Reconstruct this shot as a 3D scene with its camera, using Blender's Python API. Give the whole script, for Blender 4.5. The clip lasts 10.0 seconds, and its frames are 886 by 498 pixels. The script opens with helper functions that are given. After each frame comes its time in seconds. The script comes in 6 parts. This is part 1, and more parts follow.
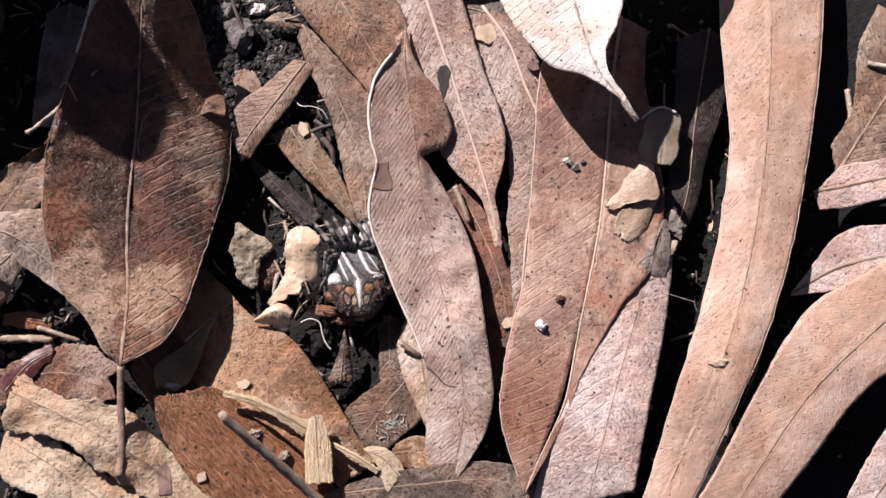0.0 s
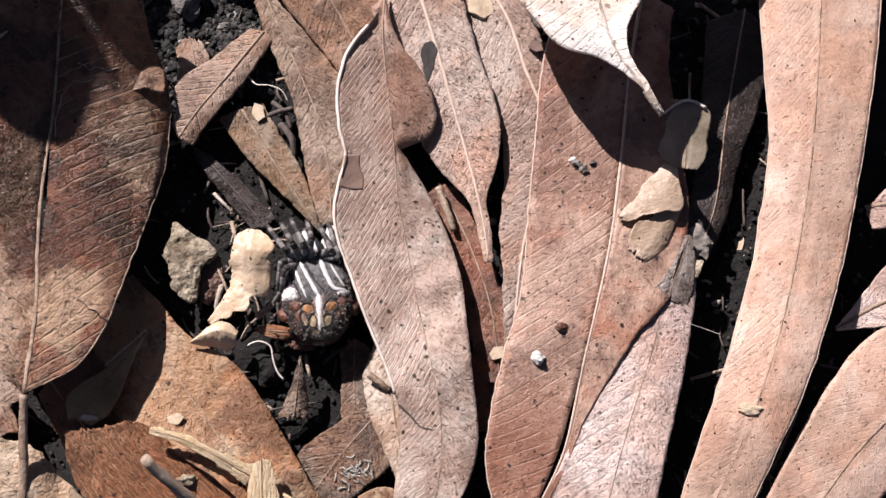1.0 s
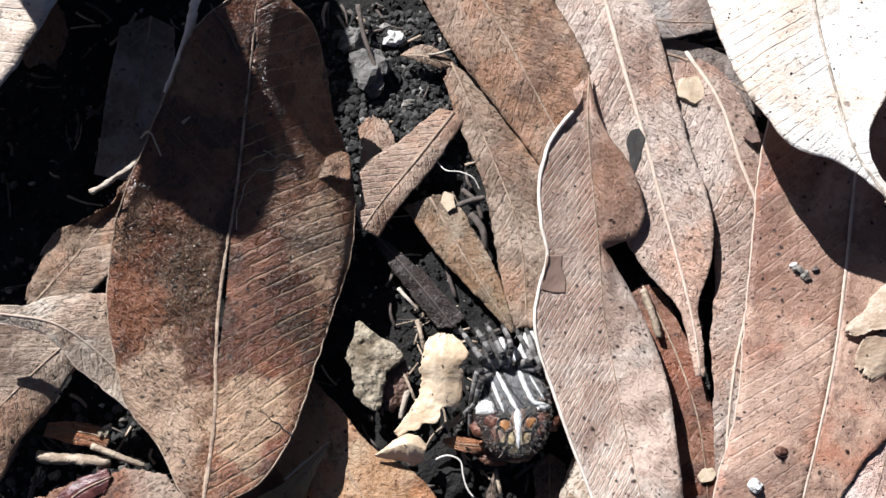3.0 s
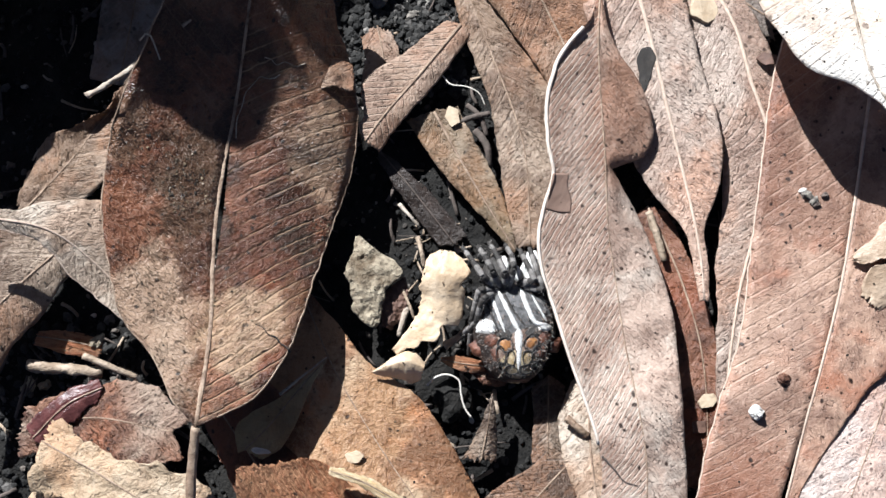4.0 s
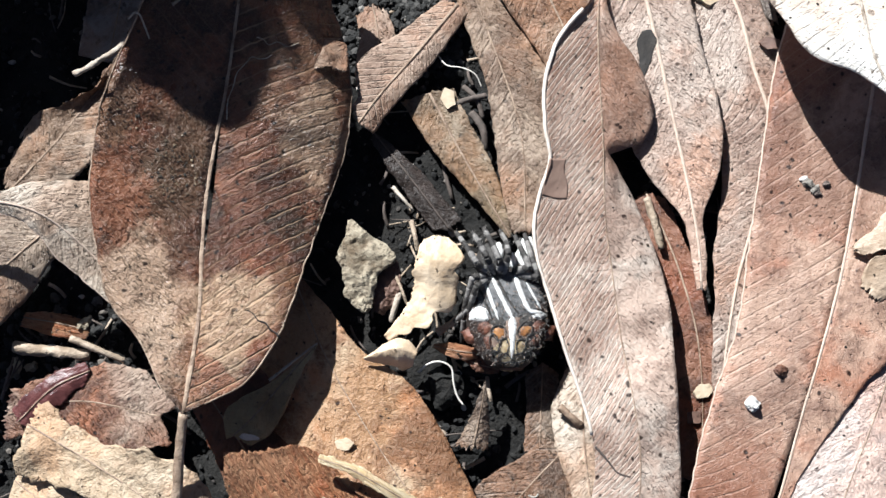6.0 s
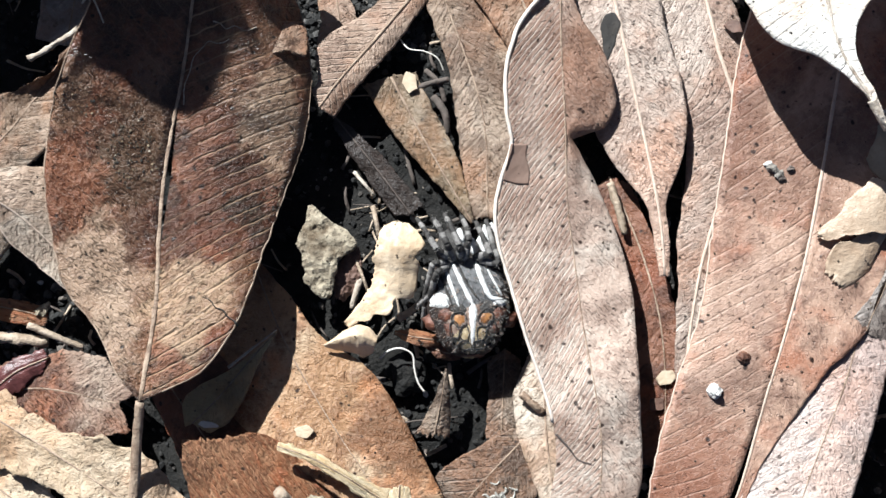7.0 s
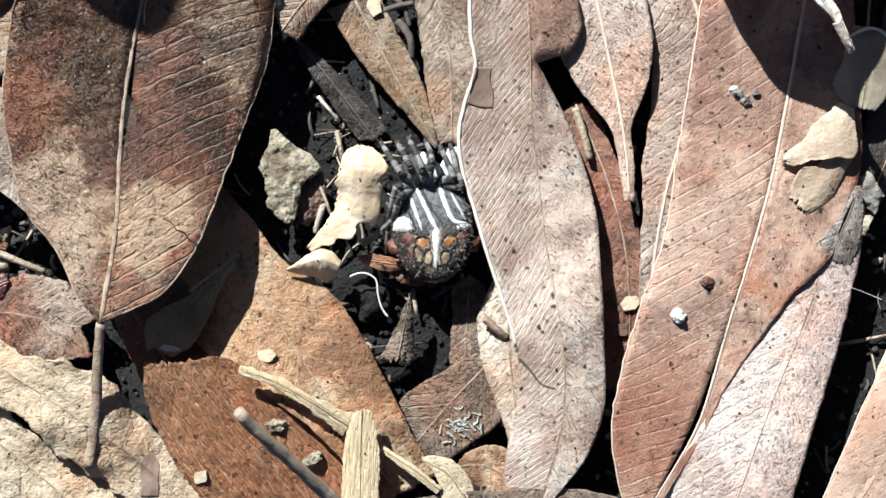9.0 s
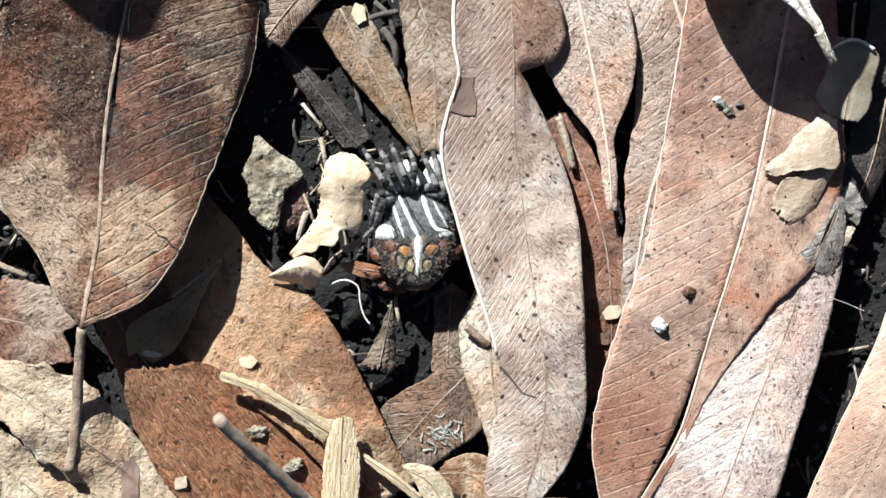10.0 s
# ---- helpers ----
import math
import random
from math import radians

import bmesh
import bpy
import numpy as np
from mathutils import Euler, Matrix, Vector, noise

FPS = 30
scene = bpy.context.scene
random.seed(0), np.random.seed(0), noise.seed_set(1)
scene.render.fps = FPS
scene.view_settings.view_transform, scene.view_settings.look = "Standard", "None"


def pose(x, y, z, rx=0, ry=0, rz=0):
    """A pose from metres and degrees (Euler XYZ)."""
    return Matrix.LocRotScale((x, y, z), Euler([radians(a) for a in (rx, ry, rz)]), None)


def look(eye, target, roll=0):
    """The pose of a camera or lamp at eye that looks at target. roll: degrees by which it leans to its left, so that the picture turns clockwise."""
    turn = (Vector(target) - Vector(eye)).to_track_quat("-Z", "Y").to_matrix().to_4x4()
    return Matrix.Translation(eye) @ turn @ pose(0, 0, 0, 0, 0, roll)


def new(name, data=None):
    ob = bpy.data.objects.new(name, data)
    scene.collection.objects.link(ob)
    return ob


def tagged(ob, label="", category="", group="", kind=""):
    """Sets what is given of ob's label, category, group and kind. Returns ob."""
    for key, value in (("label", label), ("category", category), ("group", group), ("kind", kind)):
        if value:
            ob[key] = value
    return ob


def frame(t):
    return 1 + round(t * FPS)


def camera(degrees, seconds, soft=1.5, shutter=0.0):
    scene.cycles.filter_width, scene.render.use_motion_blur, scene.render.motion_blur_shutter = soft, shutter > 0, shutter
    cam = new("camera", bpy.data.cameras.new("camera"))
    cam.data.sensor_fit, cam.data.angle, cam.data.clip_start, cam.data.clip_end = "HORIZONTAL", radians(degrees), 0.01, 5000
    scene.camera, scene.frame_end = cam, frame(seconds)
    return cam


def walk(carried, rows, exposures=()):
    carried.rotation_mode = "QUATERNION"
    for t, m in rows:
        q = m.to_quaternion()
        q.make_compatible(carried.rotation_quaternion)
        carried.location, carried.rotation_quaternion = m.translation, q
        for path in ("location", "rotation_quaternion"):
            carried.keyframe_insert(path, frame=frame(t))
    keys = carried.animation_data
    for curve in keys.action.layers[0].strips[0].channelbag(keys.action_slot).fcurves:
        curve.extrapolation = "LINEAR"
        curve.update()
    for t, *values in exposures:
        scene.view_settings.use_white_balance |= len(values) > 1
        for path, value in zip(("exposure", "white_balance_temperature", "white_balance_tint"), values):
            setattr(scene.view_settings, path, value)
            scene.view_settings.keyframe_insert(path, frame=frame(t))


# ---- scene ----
MM = 0.001
cam = camera(35.0, 10.0)
# seconds, eye in mm, turn in degrees
PATH = [
    (0, 26.13, -60.04, 254.86, 12.138, 0.699, -4.689),
    (0.5, 27.28, -57.31, 232.29, 12.802, 0.240, -1.558),
    (1, 23.84, -48.10, 212.93, 11.953, -1.214, -3.268),
    (1.5, 12.12, -41.45, 203.36, 11.819, -1.909, -1.129),
    (2, 5.66, -35.86, 199.63, 11.311, -0.294, -0.003),
    (2.5, 1.19, -27.09, 199.15, 10.751, -0.525, -0.956),
    (2.7, 2.54, -24.27, 199.72, 10.816, 0.373, -1.449),
    (3.8, -4.62, -26.77, 195.67, 8.930, -1.926, -0.477),
    (4, -1.91, -26.22, 194.89, 7.975, -1.095, -0.057),
    (4.5, -1.50, -22.32, 195.11, 6.732, -0.454, -0.000),
    (5, -2.27, -21.22, 193.90, 7.053, -0.543, -0.147),
    (5.5, -0.11, -20.53, 194.84, 6.585, -0.011, 0.440),
    (5.7, -1.30, -22.48, 193.83, 6.590, -0.642, 0.645),
    (6.8, 2.39, -20.37, 190.69, 4.955, -1.533, 0.617),
    (7, 3.90, -19.98, 190.86, 5.086, -1.278, 0.585),
    (7.5, 5.95, -20.98, 190.43, 4.981, -1.411, 0.771),
    (8, 6.25, -23.56, 190.19, 4.716, -1.483, 0.636),
    (8.5, 7.38, -25.46, 189.61, 3.752, -1.715, 0.699),
    (9, 7.09, -25.55, 189.60, 3.746, -1.818, 0.673),
    (9.5, 8.73, -25.42, 189.25, 3.910, -1.914, 0.670),
    (10, 9.87, -25.78, 189.95, 4.131, -1.716, 1.115),
]
walk(cam, [(t, pose(x * MM, y * MM, z * MM, rx, ry, rz)) for t, x, y, z, rx, ry, rz in PATH],
     exposures=[(0.0, 0.65, 6450, 23), (1.0, 0.74, 6400, 20), (2.0, 0.85, 6150, 16), (2.7, 0.92, 5970, 11), (4.5, 1.04, 5870, 7), (7.0, 1.11, 5840, 4), (10.0, 1.12, 5780, 1)])

# ---- light ----
# the sunlight travels along (0.66, -1.07, -1): from beyond the upper left, about 38 degrees high
SUN = Vector((-0.66, 1.07, 1.0)).normalized()
world = bpy.data.worlds.new("world")
scene.world = world
world.use_nodes = True
wn, wl = world.node_tree.nodes, world.node_tree.links
sky = wn.new("ShaderNodeTexSky")
sky.sky_type = "NISHITA"
sky.sun_disc = False
sky.air_density = 0.2
sky.dust_density = 0.6
sky.ozone_density = 0.0
sky.sun_elevation = math.asin(SUN.z)
sky.sun_rotation = math.atan2(SUN.x, SUN.y)
wl.new(sky.outputs["Color"], wn["Background"].inputs["Color"])
wn["Background"].inputs["Strength"].default_value = 0.052
sun = new("sun", bpy.data.lights.new("sun", "SUN"))
sun.data.energy = 5.0
sun.data.angle = radians(0.53)
sun.data.color = (1.0, 0.965, 0.92)
sun.matrix_world = look(SUN, (0, 0, 0))


# ---- materials ----
def nodes_of(name):
    m = bpy.data.materials.new(name)
    m.use_nodes = True
    return m, m.node_tree.nodes, m.node_tree.links, m.node_tree.nodes["Principled BSDF"]


def put(n, links, kind, inputs=(), **attrs):
    """A node with its plain settings and inputs; an input is a value or a socket."""
    node = n.new(kind)
    for key, value in attrs.items():
        if key == "operation":
            node.operation = value
        elif key == "data_type":
            node.data_type = value
        elif key == "blend_type":
            node.blend_type = value
        elif key == "feature":
            node.feature = value
        elif key == "clamp":
            node.use_clamp = value
    for key, value in dict(inputs).items():
        if isinstance(value, bpy.types.NodeSocket):
            links.new(value, node.inputs[key])
        else:
            node.inputs[key].default_value = value
    return node


def math_node(n, links, op, a, b=0.0, clamp=False):
    return put(n, links, "ShaderNodeMath", {0: a, 1: b}, operation=op, clamp=clamp).outputs[0]


def mix(n, links, fac, a, b, blend="MIX"):
    node = put(n, links, "ShaderNodeMix", {0: fac, 6: a, 7: b}, data_type="RGBA", blend_type=blend)
    return node.outputs[2]


def spread(n, links, value, lo, hi):
    """Stretches lo..hi to 0..1."""
    node = put(n, links, "ShaderNodeMapRange", {"Value": value, "From Min": lo, "From Max": hi})
    return node.outputs["Result"]


def noise_node(n, links, where, scale, detail=4.0, rough=0.6):
    return put(n, links, "ShaderNodeTexNoise", {"Vector": where, "Scale": scale, "Detail": detail, "Roughness": rough}).outputs["Fac"]


def leaf_material(name, main, second, dark, vein, spacing=2.2, slant=1.1, veins=0.6, net=0.35, blotch=0.5, specks=0.5,
                  rough=0.5, streaks=0.0, relief=1.0, weak=0.6, bleach=None, groove=0.0, thin=0.80, stains=(), fibres=0.5, cells=0.5):
    """Dry leaf: blotched ground colour, slanting side veins with fibres along them, fine network, dark specks.
    stains: weathered patches (across, along, half width, half length, colour, strength) in cm of the blade."""
    m, n, k, bsdf = nodes_of(name)
    where = n.new("ShaderNodeTexCoord").outputs["Object"]
    seed = n.new("ShaderNodeObjectInfo").outputs["Random"]
    uv = n.new("ShaderNodeUVMap").outputs["UV"]
    parts = put(n, k, "ShaderNodeSeparateXYZ", {0: uv})
    across, along = parts.outputs["X"], parts.outputs["Y"]
    bend = put(n, k, "ShaderNodeTexNoise", {"Vector": where, "Scale": 300.0, "Detail": 2.0}).outputs["Color"]
    bent = put(n, k, "ShaderNodeVectorMath", {0: where, 1: put(n, k, "ShaderNodeVectorMath", {0: bend, 1: (0.0018, 0.0018, 0.0018)}, operation="MULTIPLY").outputs[0]}, operation="ADD").outputs[0]
    large = noise_node(n, k, bent, 55.0, 3.0, 0.55)
    warmth = noise_node(n, k, bent, 85.0, 4.0, 0.6)
    stain = noise_node(n, k, bent, 130.0, 5.0, 0.65)
    middle = noise_node(n, k, where, 420.0, 5.0, 0.7)
    fine = noise_node(n, k, where, 2600.0, 3.0, 0.7)
    warm = (min(main[0] * 1.25, 0.8), main[1] * 0.82, main[2] * 0.55)
    pale = spread(n, k, large, 0.43, 0.55)
    if bleach:  # one end of the leaf is weathered paler
        end = math_node(n, k, "ADD", along, math_node(n, k, "MULTIPLY", math_node(n, k, "SUBTRACT", warmth, 0.5), 3.5))
        pale = math_node(n, k, "ADD", math_node(n, k, "MULTIPLY", pale, 0.45), math_node(n, k, "MULTIPLY", spread(n, k, end, *bleach), 0.75), clamp=True)
    colour = mix(n, k, pale, (*main, 1), (*second, 1))
    colour = mix(n, k, math_node(n, k, "MULTIPLY", spread(n, k, warmth, 0.48, 0.57), blotch * 0.7), colour, (*warm, 1))
    colour = mix(n, k, math_node(n, k, "MULTIPLY", spread(n, k, stain, 0.49, 0.58), blotch), colour, (*dark, 1))
    colour = mix(n, k, math_node(n, k, "MULTIPLY", spread(n, k, middle, 0.53, 0.61), blotch * 0.6), colour, (*dark, 1))
    if stains:
        drift = put(n, k, "ShaderNodeTexNoise", {"Vector": where, "Scale": 210.0, "Detail": 5.0, "Roughness": 0.65}).outputs["Color"]
        drift = put(n, k, "ShaderNodeVectorMath", {0: put(n, k, "ShaderNodeVectorMath", {0: drift, 1: (0.5, 0.5, 0.5)}, operation="SUBTRACT").outputs[0], 1: (1.0, 1.6, 0.0)}, operation="MULTIPLY").outputs[0]
        moved = put(n, k, "ShaderNodeVectorMath", {0: uv, 1: drift}, operation="ADD").outputs[0]
        for sx, sy, rx, ry, tint, force in stains:
            off = put(n, k, "ShaderNodeVectorMath", {0: moved, 1: (sx, sy, 0.0)}, operation="SUBTRACT").outputs[0]
            off = put(n, k, "ShaderNodeVectorMath", {0: off, 1: (1.0 / rx, 1.0 / ry, 0.0)}, operation="MULTIPLY").outputs[0]
            far = put(n, k, "ShaderNodeVectorMath", {0: off}, operation="LENGTH").outputs["Value"]
            far = math_node(n, k, "ADD", far, math_node(n, k, "MULTIPLY", math_node(n, k, "SUBTRACT", middle, 0.5), 1.2))
            colour = mix(n, k, math_node(n, k, "MULTIPLY", spread(n, k, far, 1.1, 0.65), force), colour, (*tint, 1))
    # side veins: lines of equal (along - slant * |across|), with a thin crest and a soft shoulder
    wobble = math_node(n, k, "MULTIPLY", math_node(n, k, "SUBTRACT", noise_node(n, k, where, 160.0, 3.0), 0.5), 0.05 * min(spacing, 1.5))
    quiver = math_node(n, k, "MULTIPLY", math_node(n, k, "SUBTRACT", noise_node(n, k, where, 650.0, 2.0), 0.5), 0.035 * min(spacing, 1.1))
    wobble = math_node(n, k, "ADD", wobble, quiver)
    lean = math_node(n, k, "MULTIPLY", math_node(n, k, "ABSOLUTE", across), slant)
    line = math_node(n, k, "ADD", math_node(n, k, "SUBTRACT", along, lean), wobble)
    wave = math_node(n, k, "SINE", math_node(n, k, "MULTIPLY", line, 62.83 / spacing))
    fade = spread(n, k, noise_node(n, k, where, 150.0, 3.0), 0.36, 0.60)
    half = math_node(n, k, "ADD", math_node(n, k, "MULTIPLY", spread(n, k, across, 0.02, -0.02), 1.0 - weak), weak)
    fade = math_node(n, k, "MULTIPLY", fade, half)
    crest = math_node(n, k, "MULTIPLY", spread(n, k, wave, thin, 1.0), fade)
    ridge = math_node(n, k, "MULTIPLY", spread(n, k, wave, thin - 0.14, 1.0), fade)
    grain = put(n, k, "ShaderNodeCombineXYZ", {0: math_node(n, k, "MULTIPLY", across, 9.0), 1: math_node(n, k, "MULTIPLY", line, 42.0), 2: seed}).outputs[0]
    fibre = noise_node(n, k, grain, 1.0, 3.0, 0.65)
    # short pale and dark flecks, finer than the veins
    fleck = noise_node(n, k, bent, 1300.0, 2.0, 0.55)
    mesh = spread(n, k, math_node(n, k, "ABSOLUTE", math_node(n, k, "SUBTRACT", fleck, 0.5)), 0.035, 0.0)
    pits = spread(n, k, fleck, 0.63, 0.72)
    colour = mix(n, k, math_node(n, k, "MULTIPLY", pits, 0.25 + net * 0.3), colour, (dark[0] * 0.6, dark[1] * 0.55, dark[2] * 0.5, 1))
    # short sunken dashes along the side veins, their shade put into the colour too
    dash = put(n, k, "ShaderNodeCombineXYZ", {0: math_node(n, k, "MULTIPLY", across, 17.0), 1: math_node(n, k, "MULTIPLY", line, 46.0), 2: math_node(n, k, "MULTIPLY", seed, 40.0)}).outputs[0]
    dash = put(n, k, "ShaderNodeVectorMath", {0: dash, 1: put(n, k, "ShaderNodeVectorMath", {0: bend, 1: (3.0, 5.0, 0.0)}, operation="MULTIPLY").outputs[0]}, operation="ADD").outputs[0]
    sunken = math_node(n, k, "MULTIPLY", spread(n, k, noise_node(n, k, dash, 1.0, 2.0, 0.5), 0.57, 0.68), spread(n, k, noise_node(n, k, where, 330.0, 3.0), 0.40, 0.58))
    colour = mix(n, k, math_node(n, k, "MULTIPLY", sunken, cells * 0.75), colour, (dark[0] * 0.8, dark[1] * 0.75, dark[2] * 0.7, 1))
    if groove:  # darker sunken skin between the veins
        sunk = math_node(n, k, "MULTIPLY", spread(n, k, wave, 0.3, -0.6), math_node(n, k, "MULTIPLY", half, groove))
        colour = mix(n, k, sunk, colour, (*[c * 0.75 for c in warm], 1))
    colour = mix(n, k, math_node(n, k, "MULTIPLY", crest, veins), colour, (*vein, 1))
    colour = mix(n, k, math_node(n, k, "MULTIPLY", mesh, net * 0.3), colour, (*vein, 1))
    if streaks:
        thin = put(n, k, "ShaderNodeMapping", {"Vector": uv, "Scale": (1.0, 0.12, 1.0)}).outputs[0]
        band = spread(n, k, noise_node(n, k, thin, 24.0, 4.0, 0.7), 0.40, 0.64)
        colour = mix(n, k, math_node(n, k, "MULTIPLY", band, streaks), colour, (*vein, 1))
    spots = put(n, k, "ShaderNodeTexVoronoi", {"Vector": bent, "Scale": 520.0, "Randomness": 1.0}).outputs["Distance"]
    spot = math_node(n, k, "MULTIPLY", spread(n, k, spots, 0.20, 0.11), spread(n, k, noise_node(n, k, where, 380.0, 3.0), 0.45, 0.52))
    colour = mix(n, k, math_node(n, k, "MULTIPLY", spot, specks), colour, (dark[0] * 0.2, dark[1] * 0.18, dark[2] * 0.16, 1))
    shade = math_node(n, k, "ADD", math_node(n, k, "MULTIPLY", fine, 0.24), math_node(n, k, "ADD", math_node(n, k, "MULTIPLY", fibre, fibres * 0.6), 0.25 - fibres * 0.3))
    shade = math_node(n, k, "ADD", shade, math_node(n, k, "MULTIPLY", seed, 0.16))
    tone = put(n, k, "ShaderNodeHueSaturation", {"Color": colour, "Value": math_node(n, k, "ADD", shade, 0.58)}).outputs[0]
    k.new(tone, bsdf.inputs["Base Color"])
    k.new(math_node(n, k, "ADD", math_node(n, k, "MULTIPLY", stain, 0.6), rough - 0.3), bsdf.inputs["Roughness"])
    bsdf.inputs["Specular IOR Level"].default_value = 0.45
    height = math_node(n, k, "ADD", math_node(n, k, "MULTIPLY", ridge, 0.45 * veins + 0.08), math_node(n, k, "MULTIPLY", mesh, net * 0.12))
    height = math_node(n, k, "ADD", height, math_node(n, k, "MULTIPLY", middle, 0.8))
    height = math_node(n, k, "ADD", height, math_node(n, k, "MULTIPLY", stain, 2.0))
    height = math_node(n, k, "SUBTRACT", height, math_node(n, k, "MULTIPLY", pits, 0.35))
    height = math_node(n, k, "ADD", height, math_node(n, k, "MULTIPLY", fibre, fibres * 0.7))
    height = math_node(n, k, "ADD", height, math_node(n, k, "MULTIPLY", fine, 0.15))
    if streaks:
        height = math_node(n, k, "ADD", height, math_node(n, k, "MULTIPLY", band, streaks * 0.9))
    height = math_node(n, k, "SUBTRACT", height, math_node(n, k, "MULTIPLY", sunken, cells * 0.6))
    bump = put(n, k, "ShaderNodeBump", {"Height": height, "Strength": 0.95, "Distance": 0.00058 * relief})
    k.new(bump.outputs[0], bsdf.inputs["Normal"])
    # a thin dry blade lets a little sunlight through
    through_light = put(n, k, "ShaderNodeBsdfTranslucent", {"Color": tone})
    both = put(n, k, "ShaderNodeMixShader", {0: 0.07, 1: bsdf.outputs[0], 2: through_light.outputs[0]})
    out = [x for x in n if x.type == "OUTPUT_MATERIAL"][0]
    k.new(both.outputs[0], out.inputs["Surface"])
    return m


def plain_material(name, one, two, scale=600.0, rough=0.7, bump=0.0003, dark=(0.02, 0.015, 0.01), spots=0.3):
    """Matter with two mottled tones, dark flecks and a fine rough skin."""
    m, n, k, bsdf = nodes_of(name)
    where = n.new("ShaderNodeTexCoord").outputs["Object"]
    large = noise_node(n, k, where, scale, 5.0, 0.65)
    fine = noise_node(n, k, where, scale * 5.0, 3.0, 0.7)
    colour = mix(n, k, spread(n, k, large, 0.36, 0.64), (*one, 1), (*two, 1))
    colour = mix(n, k, math_node(n, k, "MULTIPLY", spread(n, k, fine, 0.58, 0.7), spots), colour, (*dark, 1))
    k.new(colour, bsdf.inputs["Base Color"])
    bsdf.inputs["Roughness"].default_value = rough
    height = math_node(n, k, "ADD", large, math_node(n, k, "MULTIPLY", fine, 0.5))
    k.new(put(n, k, "ShaderNodeBump", {"Height": height, "Strength": 0.7, "Distance": bump}).outputs[0], bsdf.inputs["Normal"])
    return m


def crumb_material(name, tones, rough=0.85):
    """Loose crumbs: every island takes a tone of its own."""
    m, n, k, bsdf = nodes_of(name)
    pick = n.new("ShaderNodeNewGeometry").outputs["Random Per Island"]
    ramp = n.new("ShaderNodeValToRGB")
    ramp.color_ramp.interpolation = "CONSTANT"
    spots = ramp.color_ramp.elements
    for i, (at, tone) in enumerate(tones):
        e = spots[i] if i < 2 else spots.new(at)
        e.position, e.color = at, (*tone, 1)
    k.new(pick, ramp.inputs[0])
    where = n.new("ShaderNodeTexCoord").outputs["Object"]
    fine = noise_node(n, k, where, 2500.0, 3.0, 0.7)
    colour = mix(n, k, spread(n, k, fine, 0.3, 0.7), ramp.outputs[0], (0.01, 0.009, 0.008, 1))
    k.new(mix(n, k, 0.5, ramp.outputs[0], colour), bsdf.inputs["Base Color"])
    bsdf.inputs["Roughness"].default_value = rough
    k.new(put(n, k, "ShaderNodeBump", {"Height": fine, "Strength": 0.6, "Distance": 0.0003}).outputs[0], bsdf.inputs["Normal"])
    return m


M_BIG = leaf_material("dark_brown_leaf", (0.13, 0.05, 0.026), (0.205, 0.108, 0.062), (0.022, 0.010, 0.007), (0.37, 0.245, 0.155), 2.2, 0.75, 0.75, 0.5, 0.75, 0.9, rough=0.36, relief=1.5, weak=0.18, groove=0.2, thin=0.9,
                      fibres=0.3, cells=0.7, stains=[(0.83, 1.55, 0.75, 0.85, (0.36, 0.245, 0.165), 0.85), (0.45, 0.9, 0.35, 0.6, (0.37, 0.26, 0.18), 0.8), (1.2, 2.6, 0.45, 0.55, (0.20, 0.075, 0.036), 0.85),
                              (0.45, 3.1, 0.5, 0.95, (0.06, 0.036, 0.02), 0.8), (0.26, 2.15, 0.25, 0.5, (0.06, 0.026, 0.014), 0.8), (1.3, 3.7, 0.3, 0.5, (0.19, 0.105, 0.06), 0.7),
                              (-1.2, 3.9, 0.45, 0.75, (0.36, 0.24, 0.155), 0.85), (-0.32, 3.4, 0.35, 0.8, (0.19, 0.078, 0.043), 0.75), (-0.6, 2.45, 0.85, 0.4, (0.085, 0.03, 0.015), 0.85),
                              (-1.1, 2.55, 0.3, 0.4, (0.025, 0.016, 0.010), 0.9), (-1.1, 1.6, 0.35, 0.45, (0.14, 0.07, 0.035), 0.7), (-0.4, 1.25, 0.6, 0.6, (0.40, 0.27, 0.17), 0.85), (-0.35, 0.5, 0.35, 0.3, (0.28, 0.125, 0.07), 0.7),
                              (0.0, 3.2, 0.16, 1.5, (0.028, 0.014, 0.009), 0.85), (-0.85, 3.15, 0.35, 0.3, (0.05, 0.02, 0.011), 0.8), (-0.2, 1.95, 0.2, 0.3, (0.05, 0.022, 0.012), 0.75)])
M_PALE = leaf_material("pale_tan_leaf", (0.38, 0.285, 0.21), (0.52, 0.43, 0.345), (0.19, 0.115, 0.07), (0.55, 0.45, 0.35), 3.0, 1.0, 0.3, 0.6, 0.5, 0.5, fibres=0.3, cells=0.8)
M_TAN = leaf_material("tan_leaf", (0.27, 0.18, 0.12), (0.36, 0.27, 0.20), (0.105, 0.058, 0.036), (0.48, 0.38, 0.29), 2.6, 1.0, 0.3, 0.6, 0.65, 0.7, fibres=0.3, cells=0.7)
M_ORANGE = leaf_material("orange_tan_leaf", (0.36, 0.20, 0.10), (0.46, 0.33, 0.21), (0.16, 0.07, 0.03), (0.50, 0.38, 0.26), 4.0, 1.0, 0.12, 0.6, 0.9, 1.0, relief=1.1, fibres=0.1, cells=0.18)
M_RUST = leaf_material("rust_leaf", (0.34, 0.118, 0.048), (0.43, 0.195, 0.10), (0.085, 0.028, 0.012), (0.54, 0.30, 0.16), 3.0, 1.0, 0.1, 0.5, 0.45, 0.8, streaks=0.7, relief=1.2, fibres=0.05, cells=0.1)
